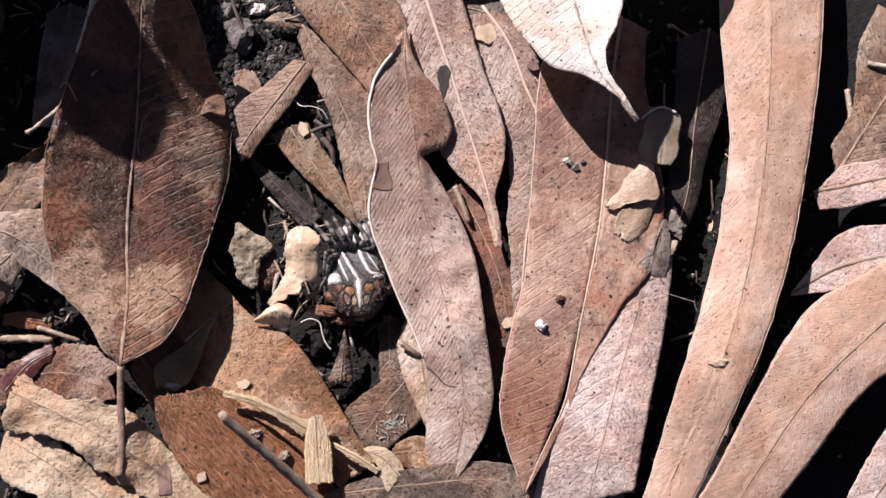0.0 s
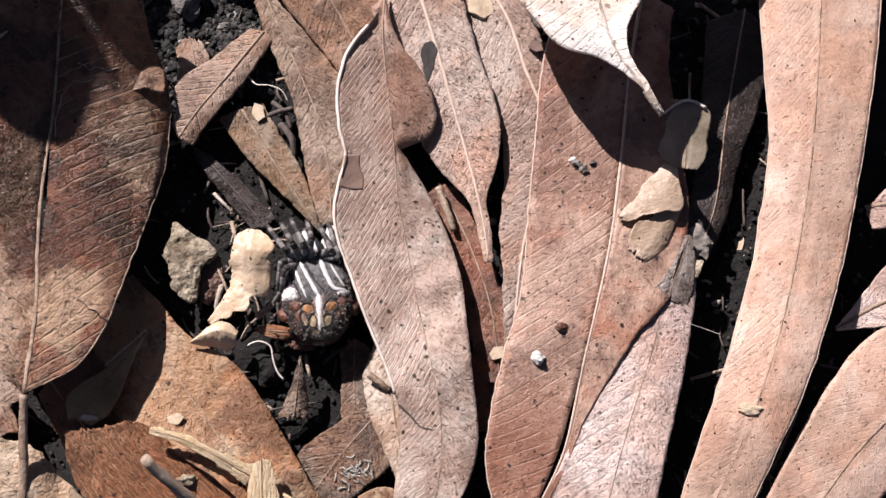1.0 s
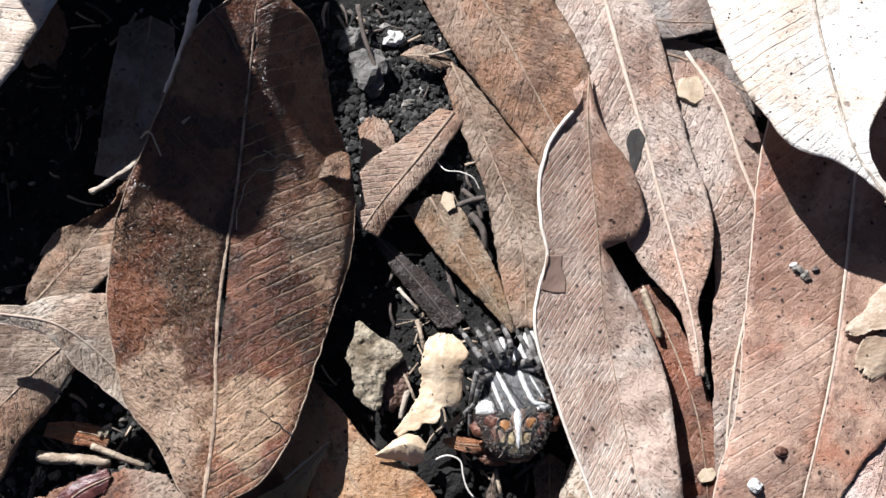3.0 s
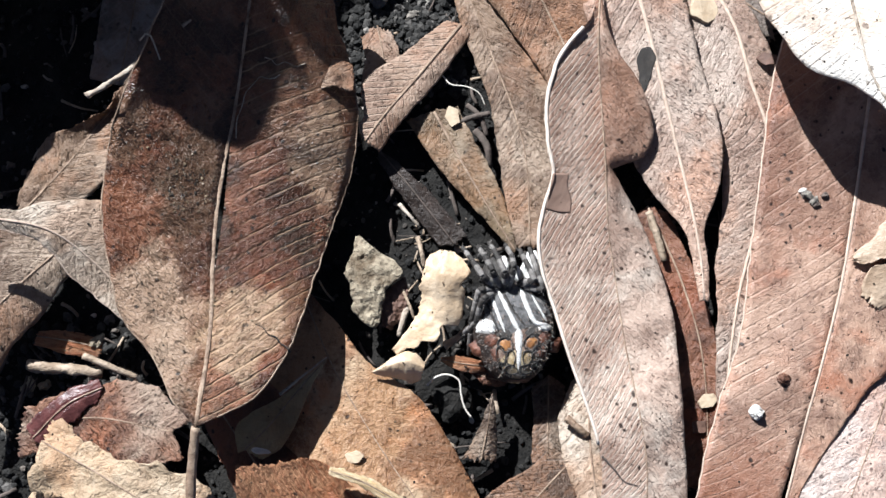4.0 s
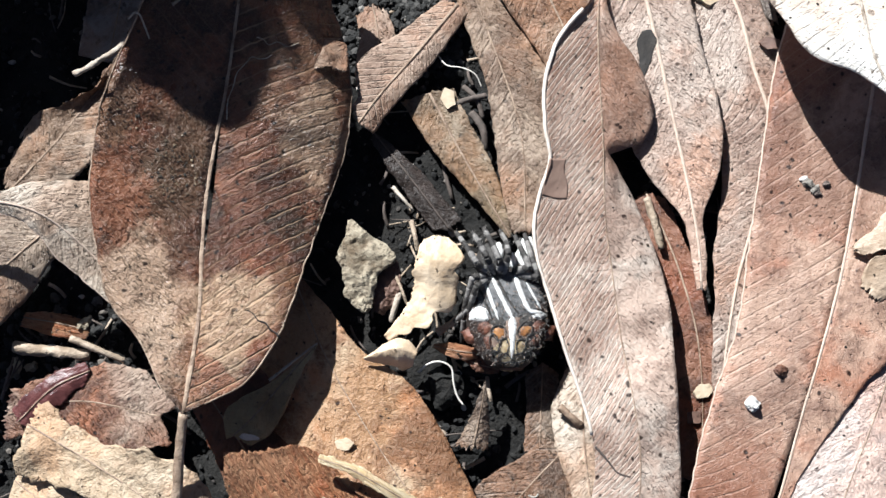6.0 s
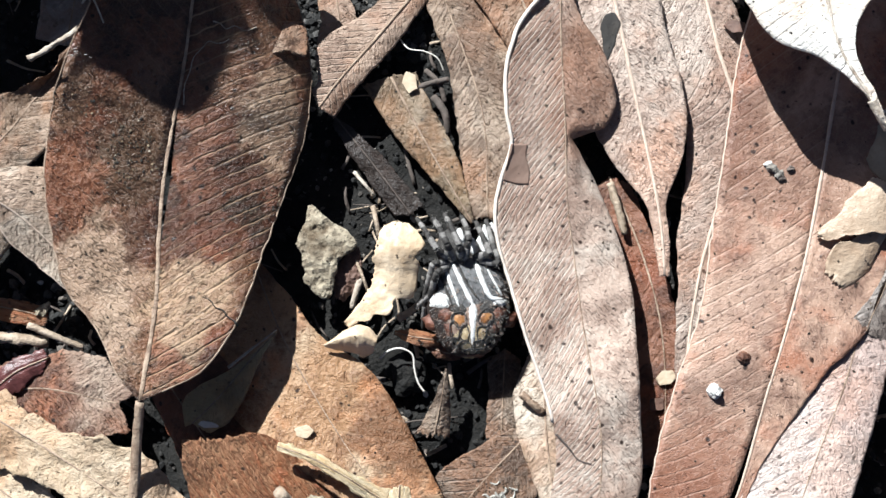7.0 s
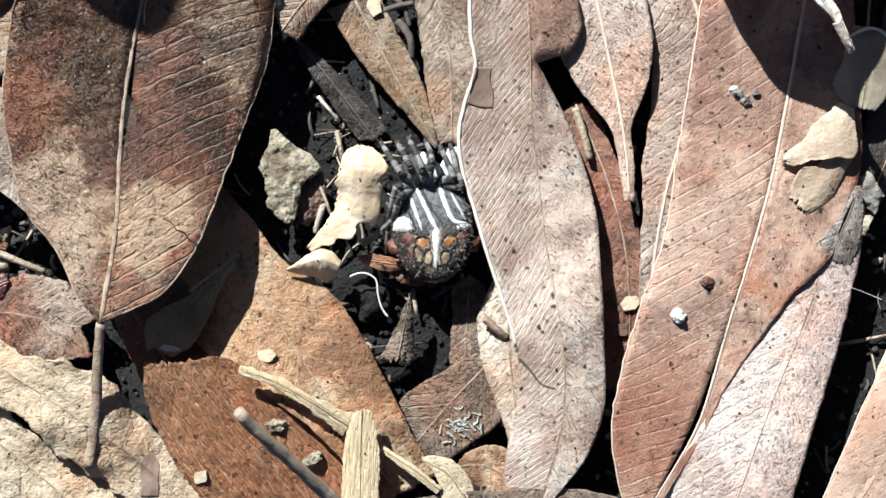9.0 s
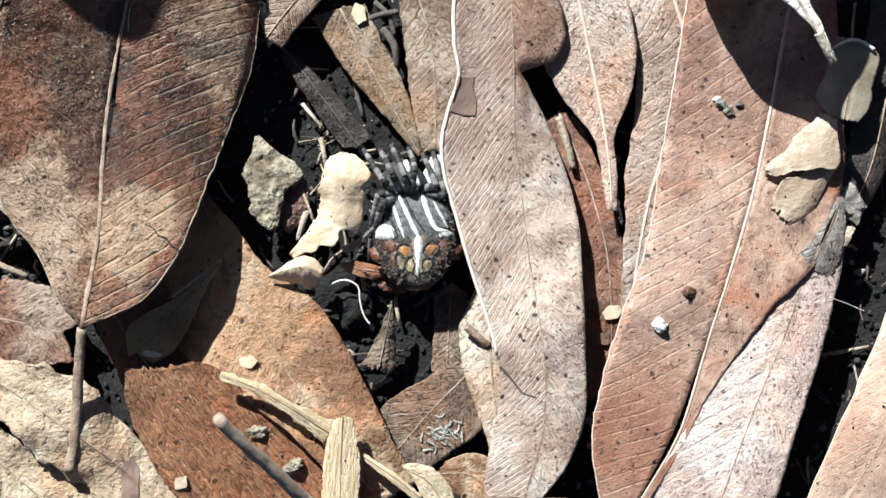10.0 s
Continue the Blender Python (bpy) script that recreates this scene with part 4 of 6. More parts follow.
leaf('leaf', M_RED, 'smooth red-brown leaf under a torn rust-coloured one',
     rib=[(-29.3, -20.5, 1.5), (-23.0, -29.4, 1.5), (-16.1, -38.2, 1.0), (-5.3, -51.6, 0)],
     left=[(-0.037, 7.2, 0), (0.221, 8.7, 0.5), (0.48, 8.1, 0.4), (0.751, 9.4, -0.1), (1.1, 9.8, -0)],
     right=[(0.021, 2.6, 0), (0.235, 4.0, 0.3), (0.35, 5.0, 0.5), (0.529, 6.6, 0.7), (0.698, 7.6, 0.8), (0.904, 8.3, 0.3)], wave=0.4, rib_r=0.12, torn=(0.5, 0.5))
leaf('leaf', M_RUST, 'rotting rust-brown leaf with streaked fibres and torn end',
     rib=[(-21.4, -28.7, 6.0), (-18.2, -33.6, 5.2), (-12.6, -40.9, 4.0), (-3.6, -52.7, 2.0)],
     left=[(0.056, 4.4, 0.2), (0.131, 6.3, 0), (0.288, 7.4, -0.2), (0.559, 9.6, -0.6), (0.948, 10.3, -0.2), (1.2, 9.5, -1.0)],
     right=[(-0.076, 3.7, 0.2), (0.023, 5.5, -0.1), (0.17, 6.9, -0.7), (0.341, 7.8, -0.6), (0.553, 8.0, -0.6), (0.814, 8.8, -0.7)], wave=0.6, rib_r=0.03, torn=(0.7, 0.5), ragged=1.6)
leaf('leaf', M_CREAM, 'crinkled cream-yellow leaf lying among others',
     rib=[(-52.1, -25.5, 4.0), (-41.8, -31.1, 6.0), (-32.9, -36.8, 6.0), (-24.3, -43.3, 4.0), (-16.9, -51.3, 3.0)],
     left=[(-0.006, 3.3, 0), (0.229, 2.8, 0.3), (0.367, 5.5, 1.0), (0.494, 5.7, -0.5), (0.643, 4.6, -0.9), (0.788, 2.7, -0.9), (0.961, 2.5, -0.2)],
     right=[(0.028, 6.9, -1.2), (0.323, 4.1, -1.0), (0.479, 5.3, -1.5), (0.655, 5.2, -0.8), (0.936, 5.3, -0.3)], wave=2.0, rib_r=0.15, torn=(0.8, 0.8), ragged=4.0)
leaf('leaf', M_CREAM, 'pale yellow crumpled leaf lying flat',
     rib=[(-54.3, -33.0, 1.0), (-42.2, -41.5, 3.0), (-33.1, -49.4, 3.0), (-25.6, -58.9, 2.0)],
     left=[(-0.001, 3.7, 0), (0.301, 4.0, 0.4), (0.512, 4.1, 0), (0.704, 6.8, 0), (1.0, 7.3, 0)],
     right=[(0.06, 6.6, -0.3), (0.427, 6.2, 0), (0.664, 7.9, -1.0), (0.999, 7.2, -0)], wave=1.6, rib_r=0.15, ragged=3.0)
leaf('leaf', M_CENTRE, 'long wavy brown leaf with a bright pale margin',
     rib=[(24.0, 37.7, 4.5), (23.3, 29.8, 6.5), (23.5, 22.8, 6.0), (24.1, 12.6, 5.5), (24.4, 3.3, 5.0), (25.5, -5.2, 4.5), (26.6, -13.6, 5.0), (28.0, -22.0, 6.5), (28.9, -29.5, 6.0), (28.6, -36.5, 5.0), (27.0, -43.0, 4.0), (25.2, -49.0, 3.0)],
     left=[(0.02, 0.4, -0.4), (0.071, 1.5, -0.9), (0.122, 3.4, -0.8), (0.151, 5.2, -0.8), (0.181, 6.3, -0.8), (0.22, 7.0, -0.8), (0.25, 7.1, -1.0), (0.272, 6.2, -1.2), (0.286, 4.7, -1.3), (0.293, 1.6, -1.2), (0.312, 1.9, -1.6), (0.354, 3.8, -2.0), (0.407, 5.4, -1.4), (0.47, 6.6, -0.8), (0.55, 7.3, -0.5), (0.632, 6.6, -0.8), (0.70, 5.9, -1.0), (0.756, 5.5, -1.1), (0.82, 5.4, -0.6), (0.892, 4.0, -0.1), (0.942, 2.3, 0), (1.0, 0, 0)],
     right=[(0.021, 0.5, 0), (0.063, 1.3, 1.1), (0.122, 5.5, 1.3), (0.195, 7.7, 1.9), (0.264, 7.9, 2.0), (0.312, 7.4, 1.8), (0.364, 8.9, 2.1), (0.403, 9.9, 2.3), (0.455, 9.9, 2.3), (0.517, 9.0, 2.3), (0.584, 8.0, 2.0), (0.64, 7.1, 1.0), (0.70, 6.3, 0.2), (0.779, 5.9, -0.6), (0.85, 6.2, -0.9), (0.92, 6.0, -0.8), (0.965, 4.8, -0.4), (1.0, 0, 0)], wave=0.6, rib_r=0.16, nu=120, rims='right', rim_r=0.30, rim_span=(0.06, 0.73), rim_material=M_RIM, ragged=0.35)
leaf('leaf', M_PINK, 'pale pinkish leaf tapering into its flat stalk',
     rib=[(25.1, 61.2, 2.0), (28.0, 44.8, 3.0), (31.6, 28.3, 3.5), (34.5, 14.5, 3.5), (36.3, 5.5, 4.0), (37.2, -0.5, 4.2), (37.6, -6.6, 4.0)],
     left=[(0.05, 7.0, -0.2), (0.30, 6.5, -0.6), (0.493, 6.2, -0.5), (0.558, 6.3, -0.3), (0.633, 6.6, 0), (0.716, 6.1, 0), (0.772, 4.7, 0), (0.822, 2.6, -0.2), (0.846, 1.5, -0.3), (0.92, 1.0, -0.3), (1.0, 0.7, -0.2)],
     right=[(0.04, 5.7, -0.1), (0.25, 8.1, 0), (0.47, 7.7, -0.9), (0.62, 7.0, -1.0), (0.72, 5.6, -1.0), (0.776, 4.3, -0.9), (0.817, 2.6, -0.7), (0.843, 1.8, -0.5), (0.92, 1.1, -0.3), (1.0, 0.7, -0.2)], rib_r=0.5, wave=0.5, torn=(0, 0.6), nu=90, rib_material=M_RIB_PALE)
leaf('leaf', M_PINK, 'pinkish dry leaf with a torn notch',
     rib=[(38.9, 41.7, 1.0), (43.2, 33.5, 2.0), (45.4, 24.8, 2.5), (47.7, 16.4, 2.5), (45.9, 5.9, 2.0), (42.8, -6.0, 1.8), (41.4, -14.0, 1.8), (40.4, -24.0, 1.2)],
     left=[(0.08, 2.9, -0.6), (0.18, 3.8, -0.7), (0.36, 5.5, -0.5), (0.53, 5.8, -1.0), (0.75, 4.8, -0.5), (1.0, 3.0, 0)],
     right=[(0, 5.3, 0), (0.18, 7.4, -0.7), (0.34, 7.6, -1.0), (0.58, 4.8, -0.4), (0.68, 4.1, 0.1), (0.77, 2.6, 0.2), (0.88, 1.8, 0), (1.0, 0.8, -0.3)], rib_r=0.4, wave=0.4, torn=(0.4, 0.2), nu=80, rib_material=M_RIB_PALE)
leaf('leaf', M_RIGHT, 'broad reddish-brown leaf with pale midrib and specks',
     rib=[(64.8, 36.0, 4.0), (61.5, 22.5, 4.5), (59.3, 10.1, 4.5), (55.8, -6.1, 5.0), (52.3, -17.5, 5.5), (49.5, -26.5, 5.0), (46.2, -36.1, 5.0), (41.4, -45.0, 5.0), (38.1, -51.3, 5.0)],
     left=[(0.02, 5.2, -0.1), (0.134, 6.0, 0.1), (0.261, 8.7, 0.5), (0.397, 11.4, 0.2), (0.491, 10.9, -0.1), (0.522, 10.5, -0), (0.581, 7.4, -0), (0.668, 4.5, 0.1), (0.754, 2.0, 0.2), (0.832, 1.4, 0), (0.926, 1.0, 0), (1.0, 0, 0)],
     right=[(0.061, 12.8, -1.2), (0.181, 13.6, -0.5), (0.316, 13.4, -0.1), (0.443, 12.9, -0.4), (0.579, 11.4, -0.9), (0.676, 11.8, -0.1), (0.782, 11.6, 0.5), (0.88, 9.5, 0.5), (0.942, 4.8, 0), (1.0, 0, 0)], rib_r=0.36, wave=0.3, split=(0.68, 0.93, 0.8), rib_material=M_RIB_PALE, nu=90, rims='right')
leaf('leaf', M_BLUSH, 'pale blush-pink leaf lying beside a black gap',
     rib=[(65.4, -6.6, 4.6), (61.5, -20.3, 5.0), (56.2, -33.7, 5.0), (51.9, -45.7, 4.6), (49.3, -53.3, 3.0)],
     left=[(0.005, 4.2, -0.6), (0.113, 4.9, -0.8), (0.254, 5.3, -1.0), (0.497, 6.3, -1.0), (0.753, 7.0, -0.7), (0.929, 7.5, -0.7)],
     right=[(0.096, 2.6, -0.1), (0.355, 5.1, -0.1), (0.621, 7.2, -0), (0.857, 9.2, 0.2), (1.1, 9.4, 0)], rib_r=0.12, wave=0.15, torn=(0.4, 0.6))
leaf('leaf', M_STRAP, 'long strap-shaped tan leaf with a fine midrib',
     rib=[(97.5, 61.6, 5.0), (94.0, 42.8, 6.0), (90.0, 19.0, 7.5), (86.1, 0.7, 8.5), (81.4, -14.7, 9.5), (75.4, -29.5, 10.0), (67.9, -43.6, 9.0), (61.3, -54.7, 8.0), (54.5, -65.6, 6.0)],
     left=[(-0.01, 9.4, -1.0), (0.131, 10.0, -0.9), (0.284, 9.3, -1.2), (0.406, 8.0, -1.1), (0.53, 7.1, -1.1), (0.655, 6.1, -0.8), (0.771, 5.1, -0.8), (0.879, 4.9, -0.8), (0.993, 4.0, -1.2)],
     right=[(-0.001, 9.4, -2.0), (0.142, 9.7, -1.5), (0.271, 8.8, -1.1), (0.387, 6.6, -1.0), (0.528, 6.2, -1.1), (0.644, 6.2, -0.8), (0.765, 5.6, -0.4), (0.901, 3.2, -0), (1.0, 3.0, 0)], rib_r=0.2, wave=0.5, rims='left right')
leaf('leaf', M_STRAP, 'tan dry leaf slanting beside the strap-shaped leaf',
     rib=[(123.3, -14.0, 4.0), (104.5, -26.7, 5.4), (90.6, -37.4, 6.6), (77.6, -52.1, 7.0), (67.3, -64.8, 6.0)],
     left=[(0.008, 10.0, -1.0), (0.253, 8.5, -0.6), (0.387, 6.8, -0.9), (0.637, 7.0, -1.2), (0.783, 6.0, -1.2), (0.966, 5.5, -1.2)],
     right=[(0.03, 7.6, -1.1), (0.227, 8.5, -0.7), (0.372, 10.7, -0.6), (0.547, 8.6, -0), (0.74, 6.6, 0.3), (0.893, 5.9, 0.5), (1.0, 6.9, -0.5)], rib_r=0.3, wave=0.3)
leaf('leaf', M_BLUSH, 'pale pinkish leaf lying across the others',
     rib=[(96.5, -0.8, 3.0), (106.8, 0.2, 4.0), (123.9, 2.5, 4.0)],
     left=[(0.065, 0.8, -0.2), (0.179, 3.3, 0), (0.49, 3.5, -0), (1.1, 5.2, -0)],
     right=[(0.015, 3.6, -0), (0.19, 4.1, -0), (0.453, 3.8, -0), (0.955, 4.1, 0)], torn=(0.5, 0.3), wave=0.4)
leaf('leaf', M_BLUSH, 'pale dry leaf with a straight shaded edge',
     rib=[(90.1, -19.2, 2.0), (98.6, -15.4, 3.0), (109.1, -13.8, 3.5), (123.9, -12.8, 3.0)],
     left=[(0, 0, 0), (0.237, 3.6, 0.1), (0.314, 5.5, 0.4), (0.609, 5.7, 0), (1.0, 6.2, -0)],
     right=[(-0.006, 0.4, 0), (0.205, 3.6, 0.2), (0.528, 5.0, 0.1), (0.973, 4.1, -0)], wave=0.4)
leaf('leaf', M_TAN, 'tan leaf piece in the litter',
     rib=[(101.7, 2.5, 1.0), (110.6, 13.7, 1.5), (122.6, 28.6, 1.0)],
     left=[(0.124, 3.7, -0.1), (0.386, 4.1, 0), (0.72, 9.5, 0.3), (1.0, 10.6, -0)],
     right=[(0.013, 4.6, -0), (0.298, 7.4, 0.2), (0.844, 10.4, -0.1)], torn=(0.8, 0.5), wave=0.6)
leaf('leaf', M_BLUSH, 'pale leaf beyond a dark gap',
     rib=[(116.1, -39.9, 1.0), (104.9, -51.2, 2.0), (94.0, -64.1, 2.0)],
     left=[(-0.058, 8.6, 0), (0.406, 9.2, 0.2), (0.875, 9.1, 0)],
     right=[(0.029, 4.3, -0.1), (0.38, 5.2, 0.2), (0.798, 4.2, 0), (1.2, 3.8, 0)], wave=0.4)
leaf('leaf', M_WHITE, 'large bleached white leaf raised above the litter',
     rib=[(52.3, 65.7, 17.0), (52.8, 50.2, 18.0), (53.8, 38.6, 18.5), (55.2, 30.0, 18.8), (57.1, 21.5, 18.8), (61.5, 14.3, 18.4), (63.2, 11.5, 18.0)],
     left=[(0.083, 26.5, -0.3), (0.342, 23.6, 0.3), (0.456, 15.5, 0.6), (0.534, 10.8, 0.7), (0.67, 6.4, 1.1), (0.751, 2.8, 0.9), (0.826, 1.3, 0.6), (0.917, 0.8, 0.4), (1.0, 0, 0)],
     right=[(0.011, 12.8, -4.0), (0.263, 13.7, -3.5), (0.41, 13.4, -2.3), (0.514, 12.4, -1.9), (0.646, 10.1, -1.5), (0.748, 6.7, -1.1), (0.79, 2.9, -0.7), (0.861, 0.8, -0.3), (1.0, 0, 0)],
     stalk=[(61.2, 14.8, 18.4), (62.5, 12.6, 17.9), (63.4, 11.4, 17.2)], rib_r=0.42, wave=0.5, rib_material=M_RIB_GREY, stalk_r=(0.65, 0.5))
# shaded end of the cream leaf; its grey is painted shade
leaf('leaf', M_SHADEDCREAM, 'leaf end coloured grey brown for shade, with a pale rim, beside the white leaf',
     rib=[(70.0, 17.2, 5.2), (69.3, 11.4, 5.5), (68.4, 6.2, 5.6)],
     left=[(0, 1.2, 0), (0.086, 3.0, -0.4), (0.504, 3.3, -0.9), (0.899, 2.9, -0.6), (1.0, 2.0, -0.5)],
     right=[(0, 2.2, -0.2), (0.12, 3.6, -0.6), (0.529, 3.8, -1.0), (0.9, 3.3, -0.5), (1.0, 1.6, 0)], wave=0.3, rib_r=0.06, torn=(0.2, 0.4))
# the near-black colour stands in for the shade of the gap
leaf('leaf', M_SHADEDLEAF, 'dark leaf standing at the edge of a deep gap',
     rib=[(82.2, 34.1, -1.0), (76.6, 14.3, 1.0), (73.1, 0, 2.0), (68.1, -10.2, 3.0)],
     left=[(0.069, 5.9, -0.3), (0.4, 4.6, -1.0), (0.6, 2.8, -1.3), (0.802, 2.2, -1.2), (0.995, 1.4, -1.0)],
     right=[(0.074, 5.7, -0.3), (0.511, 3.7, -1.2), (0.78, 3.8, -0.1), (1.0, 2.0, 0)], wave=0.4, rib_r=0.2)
leaf('leaf', M_SMOOTHCREAM, 'curled cream leaf fragment with a dark hole below',
     rib=[(66.6, 6.2, 6.8), (65.2, 3.4, 7.0), (63.0, 1.0, 7.0), (57.8, -1.0, 5.8)],
     left=[(0, 0.4, 0), (0.10, 1.0, 0.1), (0.25, 2.6, -0.3), (0.34, 3.9, -0.7), (0.42, 3.9, -0.4), (0.50, 2.5, 0), (0.58, 1.9, 0.2), (0.72, 1.2, 0.2), (0.94, 1.0, 0), (1.0, 0.3, 0)],
     right=[(0, 1.6, -0.3), (0.18, 2.4, -0.5), (0.40, 3.0, -0.4), (0.526, 2.9, -0.5), (0.8, 1.5, -0.2), (1.0, 0.5, 0)], wave=0.3, crease=0.0, rib_r=0.02, torn=(0.4, 0.4), ragged=1.0, crag=0.05, thick=0.15)
leaf('leaf', M_SMOOTHCREAM, 'curled cream leaf flap with a ragged lower edge',
     rib=[(67.2, 0.2, 6.0), (63.8, -3.2, 5.9), (60.6, -7.4, 5.5)],
     left=[(0, 0.5, 0), (0.25, 1.3, -0.6), (0.649, 2.2, -0.8), (0.9, 1.8, -0.7), (1.0, 1.2, -0.6)],
     right=[(0, 1.5, 0), (0.3, 2.2, 0.1), (0.45, 2.0, 0.2), (0.60, 3.6, 0.4), (0.8, 3.2, 0.2), (1.0, 2.2, -0.3)], wave=0.3, crease=0.0, rib_r=0.02, torn=(0.2, 0.8), ragged=1.2, crag=0.05, thick=0.15)
leaf('leaf', M_GREYLEAF, 'cracked grey leaf end over the blush-pink leaf',
     rib=[(68.3, -4.2, 5.2), (66.0, -9.0, 5.6), (64.2, -14.0, 5.0)],
     left=[(0.02, 0.4, 0), (0.258, 2.0, -0.6), (0.797, 3.4, -0.8), (1.0, 3.0, -0.6)],
     right=[(0.02, 0.4, 0), (0.5, 0.9, 0), (0.9, 2.3, -0.2), (1.0, 2.6, -0.3)], wave=0.3, split=(0.15, 0.75, 0.5), rib_r=0.05, torn=(0.2, 0.7))
leaf('leaf', M_TOP, 'wide brown leaf with fine cracks',
     rib=[(1.4, 63.7, 2.0), (8.7, 50.6, 3.0), (14.9, 38.3, 3.0), (20.9, 24.7, 2.5), (23.0, 14.7, 2.0)],
     left=[(0.081, 9.2, -0.3), (0.33, 8.9, 0), (0.578, 8.9, 0.1), (0.811, 6.0, -0.5), (1.0, 3.2, -0.5)],
     right=[(0.039, 7.1, -0.1), (0.207, 7.5, -0.7), (0.379, 7.7, -0.8), (0.567, 6.1, -0.7), (0.77, 4.3, -0.6), (0.992, 1.5, -0.5)], wave=0.6, rib_r=0.3, torn=(0.5, 0.4))
leaf('leaf', M_TAN, 'tan leaf lying under the long wavy leaf',
     rib=[(4.2, 41.1, 0.5), (8.9, 28.7, 1.0), (13.3, 15.1, 1.2), (14.0, 1.2, 1.0)],
     left=[(0.127, 3.3, 0.3), (0.462, 6.6, -0.1), (0.675, 6.5, -0.2), (1.0, 1.9, 0)],
     right=[(0.044, 2.0, -0.6), (0.232, 2.6, -0.6), (0.443, 2.7, -0.6), (0.695, 3.8, -0.4), (0.999, 2.4, -0)], wave=0.4, rib_r=0.2, torn=(0.6, 0.4))
leaf('leaf', M_OLIVE, 'narrow olive-tan leaf with a broken end',
     rib=[(0.5, 20.8, 0.5), (5.3, 11.8, 1.0), (11.9, 0.6, 1.5)],
     left=[(0.043, 3.3, -0), (0.273, 3.1, 0.2), (0.593, 2.9, -0.1), (0.991, 0.4, 0)],
     right=[(-0.028, 4.0, -0.5), (0.278, 3.4, -0.3), (0.631, 1.7, -0.7), (1.0, 0.3, 0)], wave=0.4, rib_r=0.25, torn=(0.4, 0.1))
leaf('leaf', M_VEINED, 'short veined leaf end with a pale midrib',
     rib=[(4.4, 33.3, 1.0), (-1.5, 25.6, 2.4), (-7.4, 18.2, 3.2), (-9.1, 15.8, 3.0)],
     left=[(-0.019, 1.9, -0.5), (0.406, 2.5, -0.9), (0.721, 2.4, -0.7), (0.994, 2.4, -1.0)],
     right=[(0.034, 2.1, -0.1), (0.371, 3.6, -0.2), (0.768, 4.6, 0.2), (0.87, 2.1, 0), (0.941, 2.2, 0.1)], wave=0.35, rib_r=0.3, torn=(0.6, 0.5))
leaf('leaf', M_VEINED, 'small ragged leaf scrap behind the veined leaf end',
     rib=[(-7.5, 33.2, 0), (-6.7, 29.0, 0.5), (-6.7, 24.1, 0.5)],
     left=[(0.129, 1.8, -0.1), (0.469, 2.4, -0.2), (0.907, 3.2, -0.2)],
     right=[(0.082, 2.6, -0.1), (0.551, 2.6, -0.2), (0.994, 3.2, -0.2)], wave=0.3, rib_r=0.15, torn=(0.7, 0.3))
# leaf in shade, which its near-black colour carries
leaf('leaf', M_SHADEDLEAF, 'dark shaded leaf strip on the soil',
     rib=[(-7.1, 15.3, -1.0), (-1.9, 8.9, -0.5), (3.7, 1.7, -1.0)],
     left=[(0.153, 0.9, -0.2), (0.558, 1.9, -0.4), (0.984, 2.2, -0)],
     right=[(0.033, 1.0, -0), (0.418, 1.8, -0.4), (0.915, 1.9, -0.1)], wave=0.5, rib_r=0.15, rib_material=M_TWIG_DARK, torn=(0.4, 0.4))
leaf('leaf', M_GREYLEAF, 'grey weathered leaf end near the white leaf',
     rib=[(26.4, 53.1, 2.0), (33.5, 46.6, 2.5), (42.9, 45.3, 3.0)],
     left=[(-0.245, 3.0, 0), (0.213, 6.8, 0.3), (0.997, 6.2, 0)],
     right=[(0.222, 1.7, -1.2), (0.505, 2.8, -1.0), (0.651, 2.6, -0.6), (0.991, 1.1, 0)], wave=0.5, rib_r=0.15, torn=(0.5, 0.3))
leaf('leaf', M_GREYLEAF, 'greyish leaf strip lying under the white leaf',
     rib=[(28.6, 43.5, 0.5), (37.6, 40.9, 1.0), (48.8, 34.5, 1.0)],
     left=[(0.005, 1.4, -0), (0.394, 2.6, 0), (0.916, 3.9, 0)],
     right=[(0.045, 0.6, -0.1), (0.407, 2.2, -0.4), (0.886, 2.2, -0.4), (1.1, 2.5, -0.5)], wave=0.4, rib_r=0.3, torn=(0.4, 0.2))
leaf('leaf', M_WHITE, 'bleached pale leaf at the edge of deep shade',
     rib=[(-85.6, 16.4, 8.0), (-78.2, 30.0, 14.0), (-70.4, 43.8, 18.0), (-61.8, 59.1, 20.0), (-56.6, 71.7, 18.0)],
     left=[(-0.018, 3.2, -2.0), (0.137, 15.6, -3.3), (0.41, 18.9, -4.6), (0.725, 18.0, -3.6), (1.0, 7.0, 0)],
     right=[(0.062, 4.1, -1.5), (0.205, 12.4, 1.0), (0.359, 15.4, 0.7), (0.498, 17.2, -0.4), (0.612, 17.7, -0.8), (0.712, 17.6, -1.0), (0.846, 15.0, -0.4), (1.0, 5.1, 0)], wave=0.5, rib_r=0.3, torn=(0.6, 0.4))
leaf('leaf', M_GREYLEAF, 'grey-green dry leaf in deep shade',
     rib=[(-40.3, 49.5, 0), (-41.6, 38.7, 1.0), (-43.9, 24.2, 1.0)],
     left=[(0.057, 3.6, -0.1), (0.469, 5.2, 0), (0.906, 5.4, 0)],
     right=[(0.086, 4.4, -0.2), (0.518, 4.7, 0), (0.988, 4.2, 0)], wave=0.4, rib_r=0.2)
